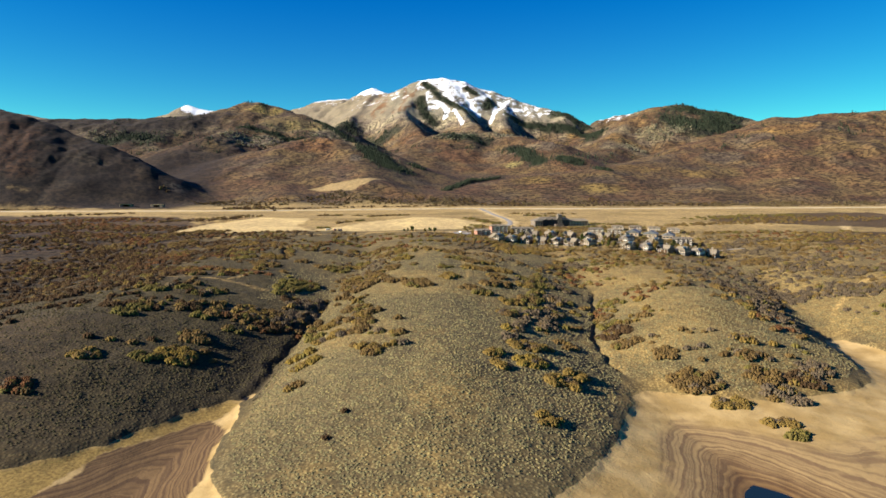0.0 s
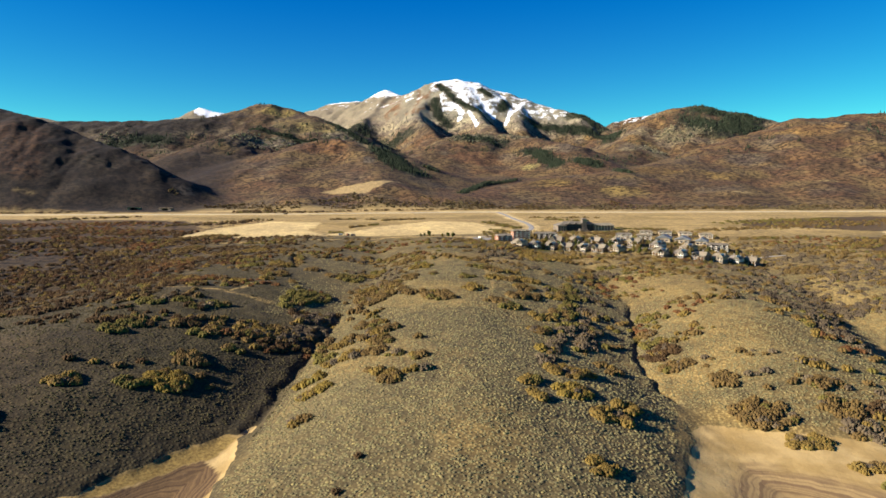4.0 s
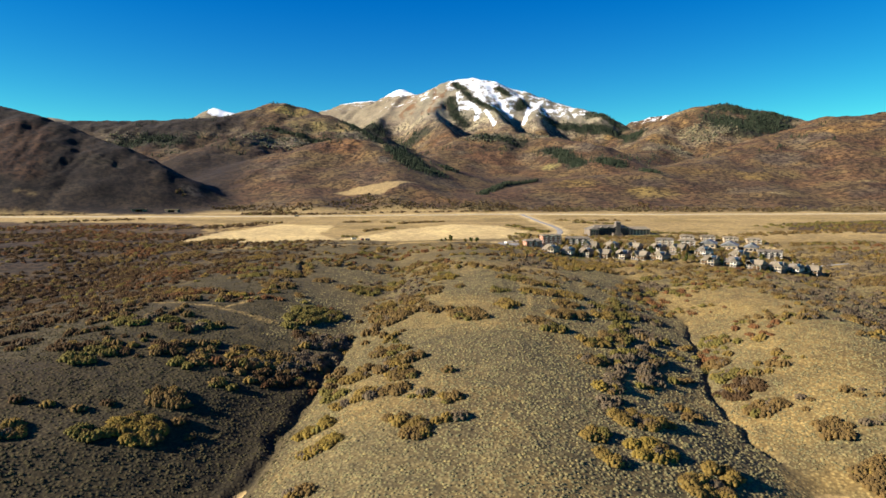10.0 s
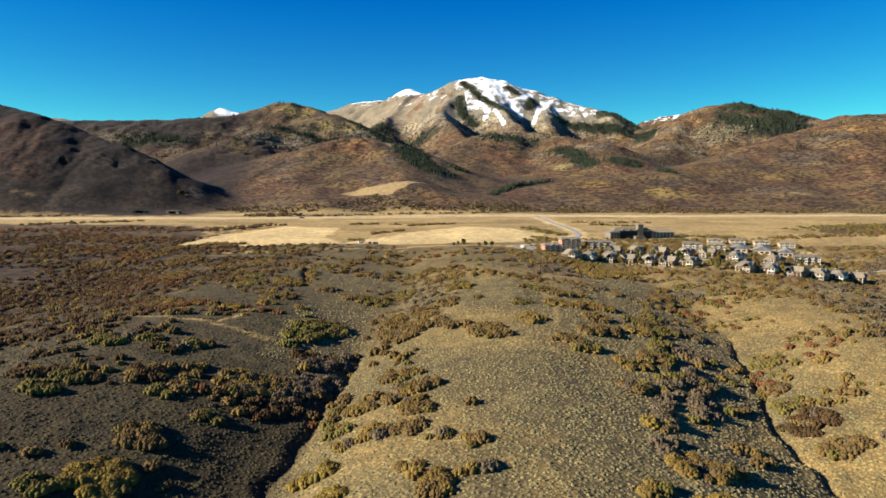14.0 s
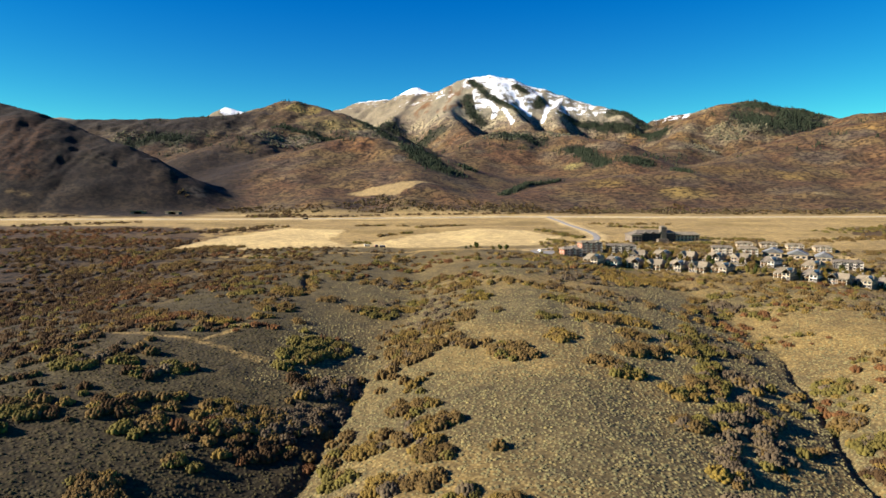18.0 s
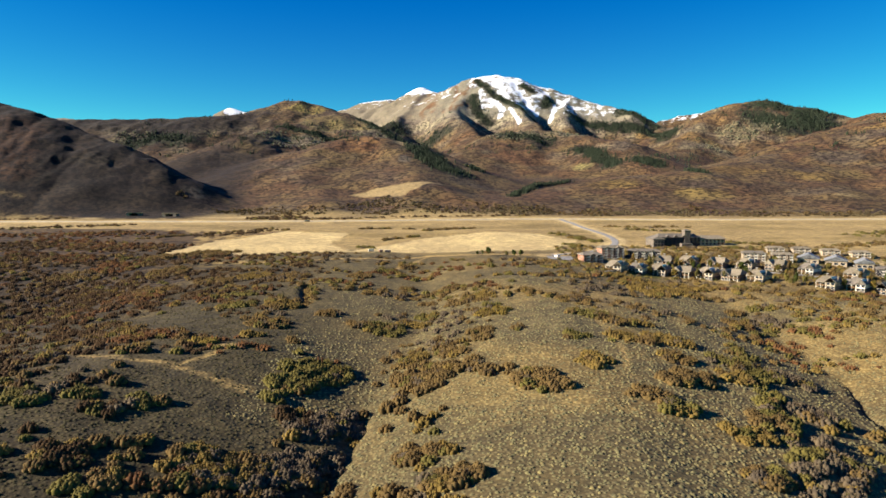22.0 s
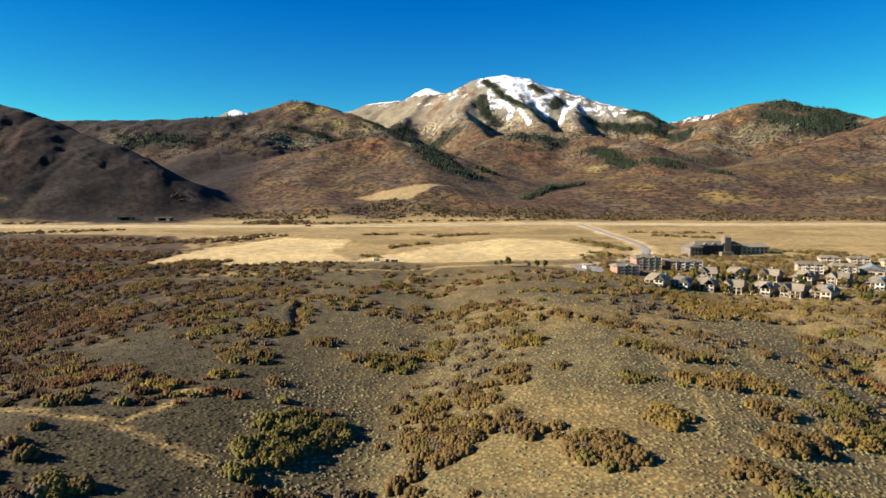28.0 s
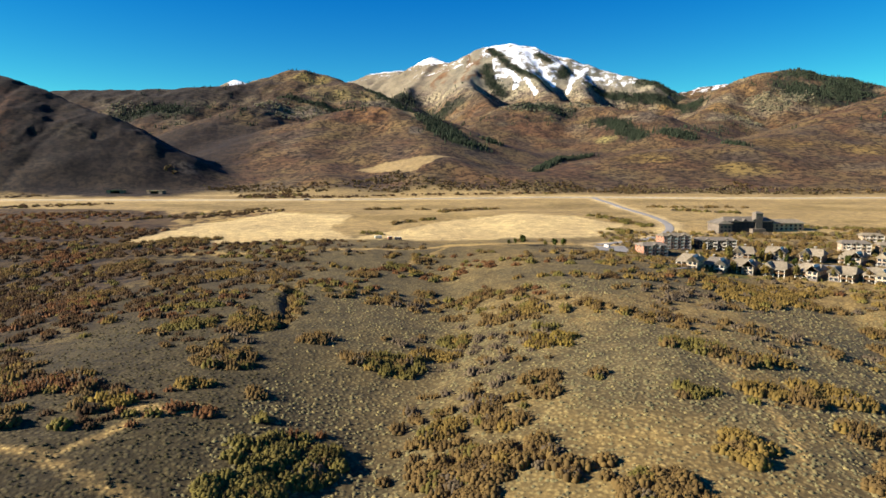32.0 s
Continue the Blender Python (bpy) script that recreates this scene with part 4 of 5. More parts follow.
def underpass(x, y, turn):
    """A concrete bridge end; a dark wall stands for the shade of the opening under the deck."""
    b = tagged(new("underpass"), "weathered concrete underpass below the highway terrace", "bridge", "highway underpasses")
    for s in (-1, 1):
        part("abutment", box(s * 8 - 2.5, s * 8 + 2.5, -5, 5, -4, 3.4), STONE, b)
    part("deck", box(-11, 11, -5.5, 5.5, 3.4, 4.1), EARTH, b, "deck under weathered earth")
    part("parapet", box(-10, 10, -5.7, -5.2, 4.1, 4.7), STONE, b)
    # near-black sheet added behind the opening to give its shade
    part("back_wall", box(-5.6, 5.6, 4, 4.8, -4, 3.4), DARK_WALL, b, "dark back wall in place of the opening's shade")
    z = float(height(np.array([x]), np.array([y]))[0])
    b.matrix_basis = pose(x, y, z, 0, 0, turn)


underpass(-505, 1190, 10)
underpass(-455, 1196, -4)


# ---------------------------------------------------------------- shrubs and trees
def leaf_material(name, colour, spread=0.13):
    m, n, l, bsdf = material(name, 0.9)
    bsdf.inputs["Specular IOR Level"].default_value = 0.1
    isle = n.new("ShaderNodeNewGeometry").outputs["Random Per Island"]
    low, high = (1 - spread) * 0.70, (1 + spread) * 0.70
    col = mixed(n, l, "MULTIPLY", 1.0, colour, mixed(n, l, "MIX", isle, (low, low, low * 0.8), (high, high * 0.97, high * 0.68)))
    place = n.new("ShaderNodeNewGeometry").outputs["Position"]
    col = mixed(n, l, "MULTIPLY", 1.0, col, mixed(n, l, "MIX", ramp(n, l, noise_of(n, l, 5.0, 3, place), 0.3, 0.7), (0.78, 0.76, 0.77), (1.18, 1.16, 1.08)))
    l.new(col, bsdf.inputs["Base Color"])
    # light that comes through the leaves
    glow, both = n.new("ShaderNodeBsdfTranslucent"), n.new("ShaderNodeMixShader")
    l.new(col, glow.inputs["Color"])
    both.inputs[0].default_value = 0.15
    l.new(bsdf.outputs[0], both.inputs[1])
    l.new(glow.outputs[0], both.inputs[2])
    l.new(both.outputs[0], n["Material Output"].inputs["Surface"])
    return m


GOLD, BROWN, RUST = leaf_material("gold_leaves", (0.22, 0.15, 0.054)), leaf_material("brown_leaves", (0.17, 0.112, 0.054)), leaf_material("rust_leaves", (0.165, 0.08, 0.043))
OLIVE, YELLOW = leaf_material("olive_leaves", (0.158, 0.132, 0.047)), leaf_material("yellow_leaves", (0.24, 0.17, 0.05))
# DARK: dark brown scrub, lowered further for the dim western side
GREY, DARK = leaf_material("bare_grey_twigs", (0.15, 0.115, 0.095)), leaf_material("dark_brown_leaves", (0.09, 0.055, 0.033))
SAGE, GRASS, PINE = leaf_material("grey_sage", (0.225, 0.20, 0.128), 0.2), leaf_material("straw_grass", (0.31, 0.255, 0.148), 0.2), leaf_material("dark_conifer", (0.042, 0.055, 0.044), 0.3)
# darker copy of the sage: denser growth plus the west bank's shade
DARK_SHADED_SAGE = leaf_material("dark_shaded_sage", (0.072, 0.062, 0.038), 0.22)
GREEN = leaf_material("green_leaves", (0.07, 0.085, 0.025))
BARK = plain("grey_bark", (0.12, 0.095, 0.075), 0.95, 0.6, 0.3, 0.3)

rng = np.random.default_rng(7)


def leaves(count, seed, wide=1.0, tall=1.0, leaf=0.2, lobes=7):
    """A crown of small leaf clusters in uneven lobes, about one unit across; triangles."""
    r = np.random.default_rng(seed)
    centre = np.column_stack([r.uniform(-0.55, 0.55, lobes) * wide, r.uniform(-0.55, 0.55, lobes) * wide, r.uniform(0.3, 0.72, lobes) * tall])
    size = r.uniform(0.3, 0.5, lobes)
    which = r.integers(0, lobes, count)
    d = r.normal(size=(count, 3))
    d /= np.linalg.norm(d, axis=1)[:, None]
    p = centre[which] + d * (size[which] * r.uniform(0.65, 1.0, count))[:, None] * (1, 1, 0.8 * tall)
    p[:, 2] = np.maximum(p[:, 2], 0.03)
    a, b = r.normal(size=(2, count, 3))
    n = d + 0.18 * r.normal(size=(count, 3))
    a = np.cross(n, a)
    a /= np.linalg.norm(a, axis=1)[:, None]
    b = np.cross(n, a)
    b /= np.linalg.norm(b, axis=1)[:, None]
    s = (leaf * r.uniform(0.6, 1.3, count))[:, None]
    v = np.stack([p + a * s, p - a * s * 0.6 + b * s * 0.9, p - a * s * 0.5 - b * s], 1).reshape(-1, 3)
    return v, np.arange(count * 3).reshape(-1, 3)


def cushion(seed, plumes, count, leaf, fine=True):
    """A low shrub of many soft plumes under one domed outline, with loose leaf clusters over them; triangles."""
    r = np.random.default_rng(seed)
    n = 5 if fine else 4
    v, f = [], []
    a, d = np.arange(plumes) * 2.4 + r.uniform(-0.4, 0.4, plumes), np.sqrt((np.arange(plumes) + 0.5) / plumes) * r.uniform(0.82, 1.08, plumes)
    top = (1.0 - 0.72 * d * d) * r.uniform(0.82, 1.1, plumes)
    foot = np.column_stack([0.8 * d * np.cos(a), 0.8 * d * np.sin(a), np.zeros(plumes)])
    for k in range(plumes):
        lean = foot[k] * (0.16, 0.16, 0)
        wide = r.uniform(0.20, 0.31)
        rings = ((0.0, 1.0), (0.62, 0.86)) if fine else ((0.15, 1.0),)
        s = len(v)
        for up, w in rings:
            for j in range(n):
                t = j * 6.283 / n + k
                v.append(foot[k] + lean * up + (w * wide * r.uniform(0.8, 1.2) * math.cos(t), w * wide * r.uniform(0.8, 1.2) * math.sin(t), up * top[k] * r.uniform(0.9, 1.1)))
        v.append(foot[k] + lean + (0, 0, top[k]))
        e = len(v) - 1
        for j in range(n):
            j2 = (j + 1) % n
            if fine:
                f += [(s + j, s + j2, s + n + j2), (s + j, s + n + j2, s + n + j), (s + n + j, s + n + j2, e)]
            else:
                f.append((s + j, s + j2, e))
    v, f = np.array(v), np.array(f)
    which = r.integers(0, plumes, count)
    d = r.normal(size=(count, 3))
    d[:, 2] = np.abs(d[:, 2])
    d /= np.linalg.norm(d, axis=1)[:, None]
    p = foot[which] + (0, 0, 1) * (top[which] * r.uniform(0.55, 0.95, count))[:, None] + d * 0.24
    a = np.cross(d, r.normal(size=(count, 3)))
    a /= np.linalg.norm(a, axis=1)[:, None]
    b = np.cross(d, a) + 0.3 * d
    w = (leaf * r.uniform(0.6, 1.3, count))[:, None]
    tri = np.stack([p + a * w, p - a * w * 0.6 + b * w * 0.9, p - a * w * 0.5 - b * w], 1).reshape(-1, 3)
    return np.concatenate([v, tri]), np.concatenate([f, np.arange(count * 3).reshape(-1, 3) + len(v)])


def stems(seed, tall=0.5, count=5):
    """Tapered stems that fan out from the ground."""
    r = np.random.default_rng(seed)
    v, f = [], []
    for _ in range(count):
        top = np.array([*r.uniform(-0.4, 0.4, 2), tall * r.uniform(0.8, 1.2)])
        foot = np.array([*r.uniform(-0.1, 0.1, 2), -0.15])
        k = len(v)
        for p, w in ((foot, 0.045), (top, 0.012)):
            for a in (0, 2.1, 4.2):
                v.append(p + (w * math.cos(a), w * math.sin(a), 0))
        for a in range(3):
            f.append((k + a, k + (a + 1) % 3, k + 3 + (a + 1) % 3))
            f.append((k + a, k + 3 + (a + 1) % 3, k + 3 + a))
    return np.array(v), np.array(f)


def strewn(template, x, y, size, turn, squash=None, sink=0.0):
    """Many copies of one small mesh, joined, on the ground."""
    v, f = template
    z = height(x, y) - sink
    c, s = np.cos(turn)[:, None], np.sin(turn)[:, None]
    k = size[:, None]
    q = k if squash is None else k * squash[:, None]
    px = (v[None, :, 0] * c - v[None, :, 1] * s) * k + x[:, None]
    py = (v[None, :, 0] * s + v[None, :, 1] * c) * k + y[:, None]
    pz = v[None, :, 2] * q + z[:, None]
    n, m = len(x), len(v)
    return np.stack([px, py, pz], -1).reshape(-1, 3), (f[None] + (np.arange(n) * m)[:, None, None]).reshape(-1, f.shape[1])


def joined(pieces):
    v, f, k = [], [], 0
    for a, b in pieces:
        v.append(a)
        f.append(b + k)
        k += len(a)
    return np.concatenate(v), np.concatenate(f)


# clumps of shrubs by kind: x, y, radius
CLUMPS = []
CLUMPS.append((YELLOW, [(47, 362, 3.9), (-60, 337, 6.2), (-119, 329, 8.3), (-136, 492, 4.9), (-16, 552, 10.0), (50, 310, 7.9), (-55, 318, 6.8), (-119, 326, 8.7)]))
CLUMPS.append((GOLD, [(51, 333, 8.8), (59, 335, 5.4), (33, 315, 4.8), (55, 425, 7.3), (71, 480, 7.2), (-23, 319, 6.2), (-54, 353, 3.7), (-52, 383, 6.2), (-44, 355, 5.6), (-31, 326, 3.3), (-98, 400, 11.3), (-50, 497, 6.4), (17, 474, 7.6), (36, 509, 6.9), (57, 515, 11.4), (-56, 561, 9.3), (-119, 509, 5.0), (-125, 575, 10.1), (-23, 593, 8.9), (51, 538, 5.6), (83, 646, 20.1), (102, 651, 14.5), (-173, 680, 13.7), (62, 294, 7.6), (47, 251, 5.5), (71, 306, 6.0), (33, 300, 5.1), (137, 295, 8.3), (148, 272, 6.6), (168, 350, 6.5), (-155, 313, 7.3)]))
CLUMPS.append((BROWN, [(50, 400, 6.7), (69, 441, 7.8), (114, 427, 6.6), (46, 464, 6.8), (-33, 353, 5.5), (-31, 369, 5.8), (-32, 391, 7.4), (-42, 410, 6.8), (-13, 337, 4.2), (-117, 351, 8.9), (-118, 386, 4.5), (-89, 404, 6.9), (-48, 474, 8.2), (-37, 473, 8.1), (-29, 477, 7.4), (-34, 494, 6.3), (-44, 462, 4.7), (-20, 467, 4.0), (-5, 457, 9.8), (-2, 449, 7.3), (46, 506, 6.0), (52, 488, 7.5), (54, 470, 8.8), (-22, 519, 5.9), (-36, 506, 7.5), (-24, 508, 5.7), (-80, 549, 6.7), (-98, 563, 7.1), (-104, 509, 4.0), (-120, 533, 10.9), (-227, 649, 13.5), (-316, 716, 21.0)]))
CLUMPS.append((BROWN, [(-33, 592, 8.9), (-41, 634, 8.7), (-101, 681, 8.3), (-81, 628, 8.6), (-66, 649, 6.1), (21, 575, 6.1), (34, 536, 5.5), (41, 533, 6.5), (108, 641, 9.5), (123, 611, 6.0), (112, 580, 8.3), (-7, 517, 4.0), (-72, 724, 7.3), (-144, 671, 11.5), (-194, 665, 13.5), (-247, 717, 17.7), (32, 444, 7.6), (2, 593, 5.2), (-243, 787, 19.9), (-280, 773, 13.4), (112, 370, 8.1), (129, 314, 12.8), (163, 333, 6.2), (162, 316, 9.0), (124, 342, 7.6), (216, 480, 10.8), (-23, 312, 5.3), (-55, 288, 3.8), (311, 625, 17.1)]))
CLUMPS.append((GREY, [(98, 492, 9.2), (91, 457, 9.7), (80, 417, 7.4), (-12, 323, 4.0), (-72, 440, 10.1), (-79, 407, 9.1), (130, 589, 11.5), (165, 300, 10.1), (193, 327, 9.5), (221, 419, 11.7), (237, 476, 17.4), (276, 512, 19.1), (309, 511, 21.9), (324, 494, 19.3), (342, 550, 21.1), (329, 585, 21.9)]))
CLUMPS.append((DARK, [(112, 391, 10.7), (-83, 437, 7.6), (-133, 391, 6.9), (-171, 381, 7.1), (-137, 418, 5.0), (-188, 621, 10.7), (-275, 660, 14.6), (-24, 625, 4.2), (-114, 650, 6.2), (29, 577, 6.2), (18, 646, 6.0), (-293, 1167, 44.4), (181, 314, 9.1), (-33, 232, 2.3), (-31, 252, 2.2)]))
CLUMPS.append((OLIVE, [(125, 457, 8.7), (85, 493, 10.6), (37, 437, 6.3), (-59, 370, 6.0), (-23, 344, 4.4), (-131, 321, 6.4), (-103, 369, 4.2), (-123, 380, 4.4), (-86, 478, 14.1), (-92, 462, 8.2), (-157, 382, 8.1), (-160, 369, 5.6), (-163, 420, 7.8), (-148, 427, 5.2), (-129, 427, 6.4), (-92, 461, 8.8), (-93, 449, 4.6), (16, 504, 5.7), (73, 498, 7.1), (-68, 548, 12.2), (-48, 576, 7.3), (-148, 571, 10.2), (-17, 568, 4.8), (27, 543, 9.9), (138, 616, 7.8), (-84, 702, 10.4), (-154, 606, 8.5), (149, 261, 5.2), (113, 409, 7.1)]))
CLUMPS.append((RUST, [(-157, 503, 10.4), (-167, 497, 8.3), (-230, 629, 19.4), (-299, 744, 21.5), (-350, 768, 21.1), (-164, 279, 6.8)]))
WORDS = {GOLD: "gold-brown", BROWN: "brown", RUST: "rust-red", OLIVE: "olive-green", YELLOW: "bright yellow", GREY: "bare grey", DARK: "dark brown"}
FULL = [mesh_of("crown", *cushion(30 + k, 34, 220, 0.055), None, True) for k in range(4)]
STEMS = [mesh_of("stem", *stems(50 + k), BARK) for k in range(3)]
CROWNS = {}
for mat in WORDS:
    for k in range(4):
        me = FULL[k].copy()
        me.materials.append(mat)
        CROWNS[mat, k] = me


def oak_shrub(mat, x, y, size, tall):
    z = float(height(np.array([x]), np.array([y]))[0])
    kind = rng.integers(0, 4)
    ob = tagged(new("oak_shrub"), WORDS[mat] + " scrub oak shrub on the dry slope", "shrub", WORDS[mat] + " shrubs")
    crown = new("crown", CROWNS[mat, int(kind)])
    stem = new("stem", STEMS[int(rng.integers(0, 3))])
    crown.parent = stem.parent = ob
    ob.matrix_basis = pose(x, y, z - 0.1, 0, 0, float(rng.uniform(0, 360))) @ Matrix.Diagonal((size, size, tall, 1))


thicket = {mat: [] for mat in WORDS}
apart = 0
for mat, spots in CLUMPS:
    for cx, cy, r in spots:
        count = max(1, int(r * r * 0.36))
        for _ in range(min(count, 90)):
            a, d = rng.uniform(0, 6.283), r * math.sqrt(rng.uniform(0, 1)) * 0.85
            x, y = cx + d * math.cos(a) * 1.1, cy + d * math.sin(a) * 0.9
            size = rng.uniform(2.0, 3.6) if r > 3 else r * 0.9
            tall = size * rng.uniform(0.7, 1.0)
            kind = mat if rng.uniform() < 0.75 else (GOLD, BROWN, OLIVE, GREY)[rng.integers(0, 4)]
            if apart < 300 and y < 470 and abs(x) < 150 and rng.uniform() < 0.62:
                oak_shrub(kind, x, y, size, tall)
                apart += 1
            else:
                thicket[kind].append((x, y, size, tall))


# rows and bands of shrubs on the valley floor: line, half width, count, kind
# western rows are mostly DARK, which also carries the dimmer light there
HEDGES = [([(-152, 981), (-122, 1001), (-88, 994)], 4, 40, BROWN), ([(-74, 960), (-55, 990), (-28, 1005)], 9, 90, BROWN), ([(-110, 884), (-96, 897)], 5, 22, BROWN), ([(-90, 902), (-78, 902)], 4, 14, OLIVE),
          ([(-130, 840), (-111, 834)], 4, 18, OLIVE), ([(-359, 900), (-329, 931), (-290, 956), (-240, 1000)], 6, 110, BROWN), ([(-275, 776), (-253, 794), (-225, 808)], 7, 70, BROWN),
          ([(-330, 1150), (-248, 1150), (-180, 1158)], 12, 160, DARK), ([(62, 935), (78, 905), (92, 880)], 8, 90, OLIVE), ([(60, 860), (75, 850)], 5, 20, OLIVE), ([(147, 1010), (175, 992), (205, 983)], 6, 50, OLIVE),
          ([(205, 890), (235, 878), (270, 870)], 7, 60, OLIVE), ([(160, 828), (200, 822)], 6, 45, BROWN), ([(130, 800), (170, 790), (200, 790)], 10, 80, BROWN), ([(60, 680), (80, 672), (98, 666), (112, 664), (134, 671)], 6, 150, GOLD),
          ([(310, 860), (380, 880), (460, 900)], 16, 150, BROWN), ([(380, 950), (460, 985), (560, 1010)], 22, 220, OLIVE), ([(-560, 830), (-440, 850), (-340, 830)], 40, 420, DARK), ([(-420, 760), (-330, 770)], 25, 200, DARK), ([(-360, 480), (-310, 560), (-260, 650)], 46, 620, DARK), ([(-330, 600), (-260, 700)], 40, 420, DARK),
          ([(300, 690), (340, 720), (390, 730)], 14, 110, GREY), ([(-118, 575), (-116, 600), (-126, 640)], 5, 60, BROWN), ([(120, 760), (150, 765), (190, 755)], 6, 50, BROWN), ([(-180, 1165), (-60, 1185), (60, 1205)], 9, 150, DARK), ([(-700, 1120), (-580, 1150)], 12, 110, DARK), ([(-225, 425), (-195, 445), (-185, 480), (-195, 525)], 14, 190, DARK), ([(88, 530), (83, 495), (77, 464)], 5, 70, OLIVE), ([(77, 464), (72, 440), (66, 410)], 5, 80, OLIVE), ([(66, 410), (58, 387), (48, 362), (44, 335)], 4, 70, GREY), ([(84, 440), (76, 405), (66, 370)], 5, 60, GREY), ([(-57, 500), (-49, 470), (-45, 436)], 10, 40, BROWN), ([(-45, 436), (-38, 403), (-31, 365)], 8, 34, GOLD), ([(150, 838), (190, 838), (232, 842)], 6, 60, OLIVE), ([(240, 862), (275, 850)], 9, 45, BROWN), ([(212, 738), (240, 745)], 9, 40, OLIVE), ([(130, 1035), (170, 1030), (230, 1030)], 5, 40, BROWN), ([(-84, 428), (-72, 436), (-66, 446)], 6, 60, GREY), ([(-98, 398), (-84, 404), (-74, 416)], 9, 90, GREY), ([(-92, 384), (-80, 392)], 7, 50, DARK), ([(-56, 487), (-36, 468), (-17, 469)], 12, 30, BROWN), ([(-560, 1000), (-440, 1045)], 14, 150, DARK), ([(-450, 950), (-397, 965), (-304, 925), (-229, 962)], 8, 170, DARK), ([(-450, 890), (-380, 850), (-310, 830)], 26, 300, RUST), ([(-600, 900), (-480, 930), (-360, 950)], 30, 320, RUST), ([(440, 925), (520, 940), (640, 970)], 42, 330, BROWN), ([(430, 720), (520, 730), (640, 710)], 40, 260, BROWN)]
for line, half, count, kind in HEDGES:
    for _ in range(int(count * (0.55 if kind is DARK else 0.8))):
        k = rng.integers(0, len(line) - 1)
        u = rng.uniform()
        size = rng.uniform(1.8, 3.6)
        other = kind if rng.uniform() < 0.7 else (GOLD, BROWN, OLIVE, GREY)[rng.integers(0, 4)]
        thicket[other].append((line[k][0] + u * (line[k + 1][0] - line[k][0]) + rng.normal(0, 0.5) * half, line[k][1] + u * (line[k + 1][1] - line[k][1]) + rng.normal(0, 0.5) * half, size, size * rng.uniform(0.7, 1.05)))


def scatter(count, x0, x1, y0, y1, seed):
    r = np.random.default_rng(seed)
    return r.uniform(x0, x1, count), r.uniform(y0, y1, count)


# loose scrub between the clumps, thicker on the far slopes
x, y = scatter(17000, -560, 500, 330, 880, 11)
dense = 1.7 * fbm(x * 0.5, y, 34, 2, 63) + 0.42 * step(-75, -190, x) + 0.46 * step(90, 190, x) + 0.28 * step(480, 600, y) - 0.5 * np.exp(-((x - 5) / 50) ** 2) * step(620, 420, y)
town = inside(x, y, [(40, 690), (60, 740), (30, 790), (120, 800), (130, 860), (250, 880), (310, 800), (300, 660), (190, 655)])
fields = sum(inside(x, y, poly) for poly in PALE_FIELDS).astype(bool)
keep = (dense + rng.uniform(-0.18, 0.18, len(x)) > 0.37) & ~town & ~fields & (height(x, y) > 14) & (y < 800 + 60 * (x < -150))
tone = fbm(x, y, 90, 3, 77) + rng.uniform(-0.25, 0.25, len(x))
for xi, yi, ti in zip(x[keep], y[keep], tone[keep]):
    kind = GREY if ti < -0.25 else BROWN if ti < 0.05 else GOLD if ti < 0.16 else OLIVE if ti < 0.3 else RUST
    # more dark shrubs to the west, standing in for the dimmer light
    if xi < -130 and rng.uniform() < (0.75 if xi < -190 else 0.4):
        kind = DARK
    if xi > 210 and yi < 640:
        kind = GREY if rng.uniform() < 0.6 else kind
    size = rng.uniform(1.6, 3.6)
    thicket[kind].append((xi, yi, size, size * rng.uniform(0.65, 1.0)))
# between the houses and along the lanes
x, y = scatter(1500, 50, 310, 665, 850, 13)
for xi, yi in zip(x, y):
    size = rng.uniform(1.2, 2.8)
    thicket[(BROWN, OLIVE, GOLD, GREY)[rng.integers(0, 4)]].append((xi, yi, size, size))

ROUGH = [cushion(90 + k, 12, 8, 0.12, False) for k in range(3)]
FINE = [cushion(95 + k, 15, 44, 0.08) for k in range(3)]
for mat, rows in thicket.items():
    rows = np.array(rows)
    pieces = []
    for k in range(3):
        for shape, r in ((FINE[k], rows[k::3][rows[k::3, 1] < 480]), (ROUGH[k], rows[k::3][rows[k::3, 1] >= 480])):
            pieces.append(strewn(shape, r[:, 0], r[:, 1], r[:, 2], rng.uniform(0, 6.283, len(r)), r[:, 3] / r[:, 2], 0.1))
    ob = new("thicket", mesh_of("thicket", *joined(pieces), mat, True))
    tagged(ob, WORDS[mat] + " scrub oak thicket over the slopes", "scrub", kind="stuff")

# sagebrush and bunch grass
def mound(seed):
    """A low rounded cushion of twigs."""
    r = np.random.default_rng(seed)
    a = np.arange(6) * 1.047 + r.uniform(-0.3, 0.3, 6)
    q = r.uniform(0.65, 1.15, 6)
    v = np.column_stack([q * np.cos(a), q * np.sin(a), r.uniform(-0.16, -0.04, 6)])
    return np.vstack([v, [(*r.uniform(-0.25, 0.25, 2), r.uniform(0.55, 0.8))]]), np.array([(k, (k + 1) % 6, 6) for k in range(6)])


x, y = scatter(180000, -330, 330, 140, 640, 17)
n1 = fbm(x, y, 70, 4, 61)
wide_view = np.abs(x + 20) < 0.72 * y + 20
keep = wide_view & (rng.uniform(0, 1, len(x)) < 0.95 - 0.62 * step(330, 600, y) - 0.3 * step(0.0, 0.4, n1))
x, y, n1 = x[keep], y[keep], n1[keep]
keep = height(x, y) > 7 + 3 * fbm(x, y, 22, 3, 71)
x, y, n1 = x[keep], y[keep], n1[keep]
straw = rng.uniform(0, 1, len(x)) < 0.2 + 0.28 * step(-0.15, 0.35, n1 + 0.2 * step(60, 200, x))
# west side takes the sage that is darkened for shade
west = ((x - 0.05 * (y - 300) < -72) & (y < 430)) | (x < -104)
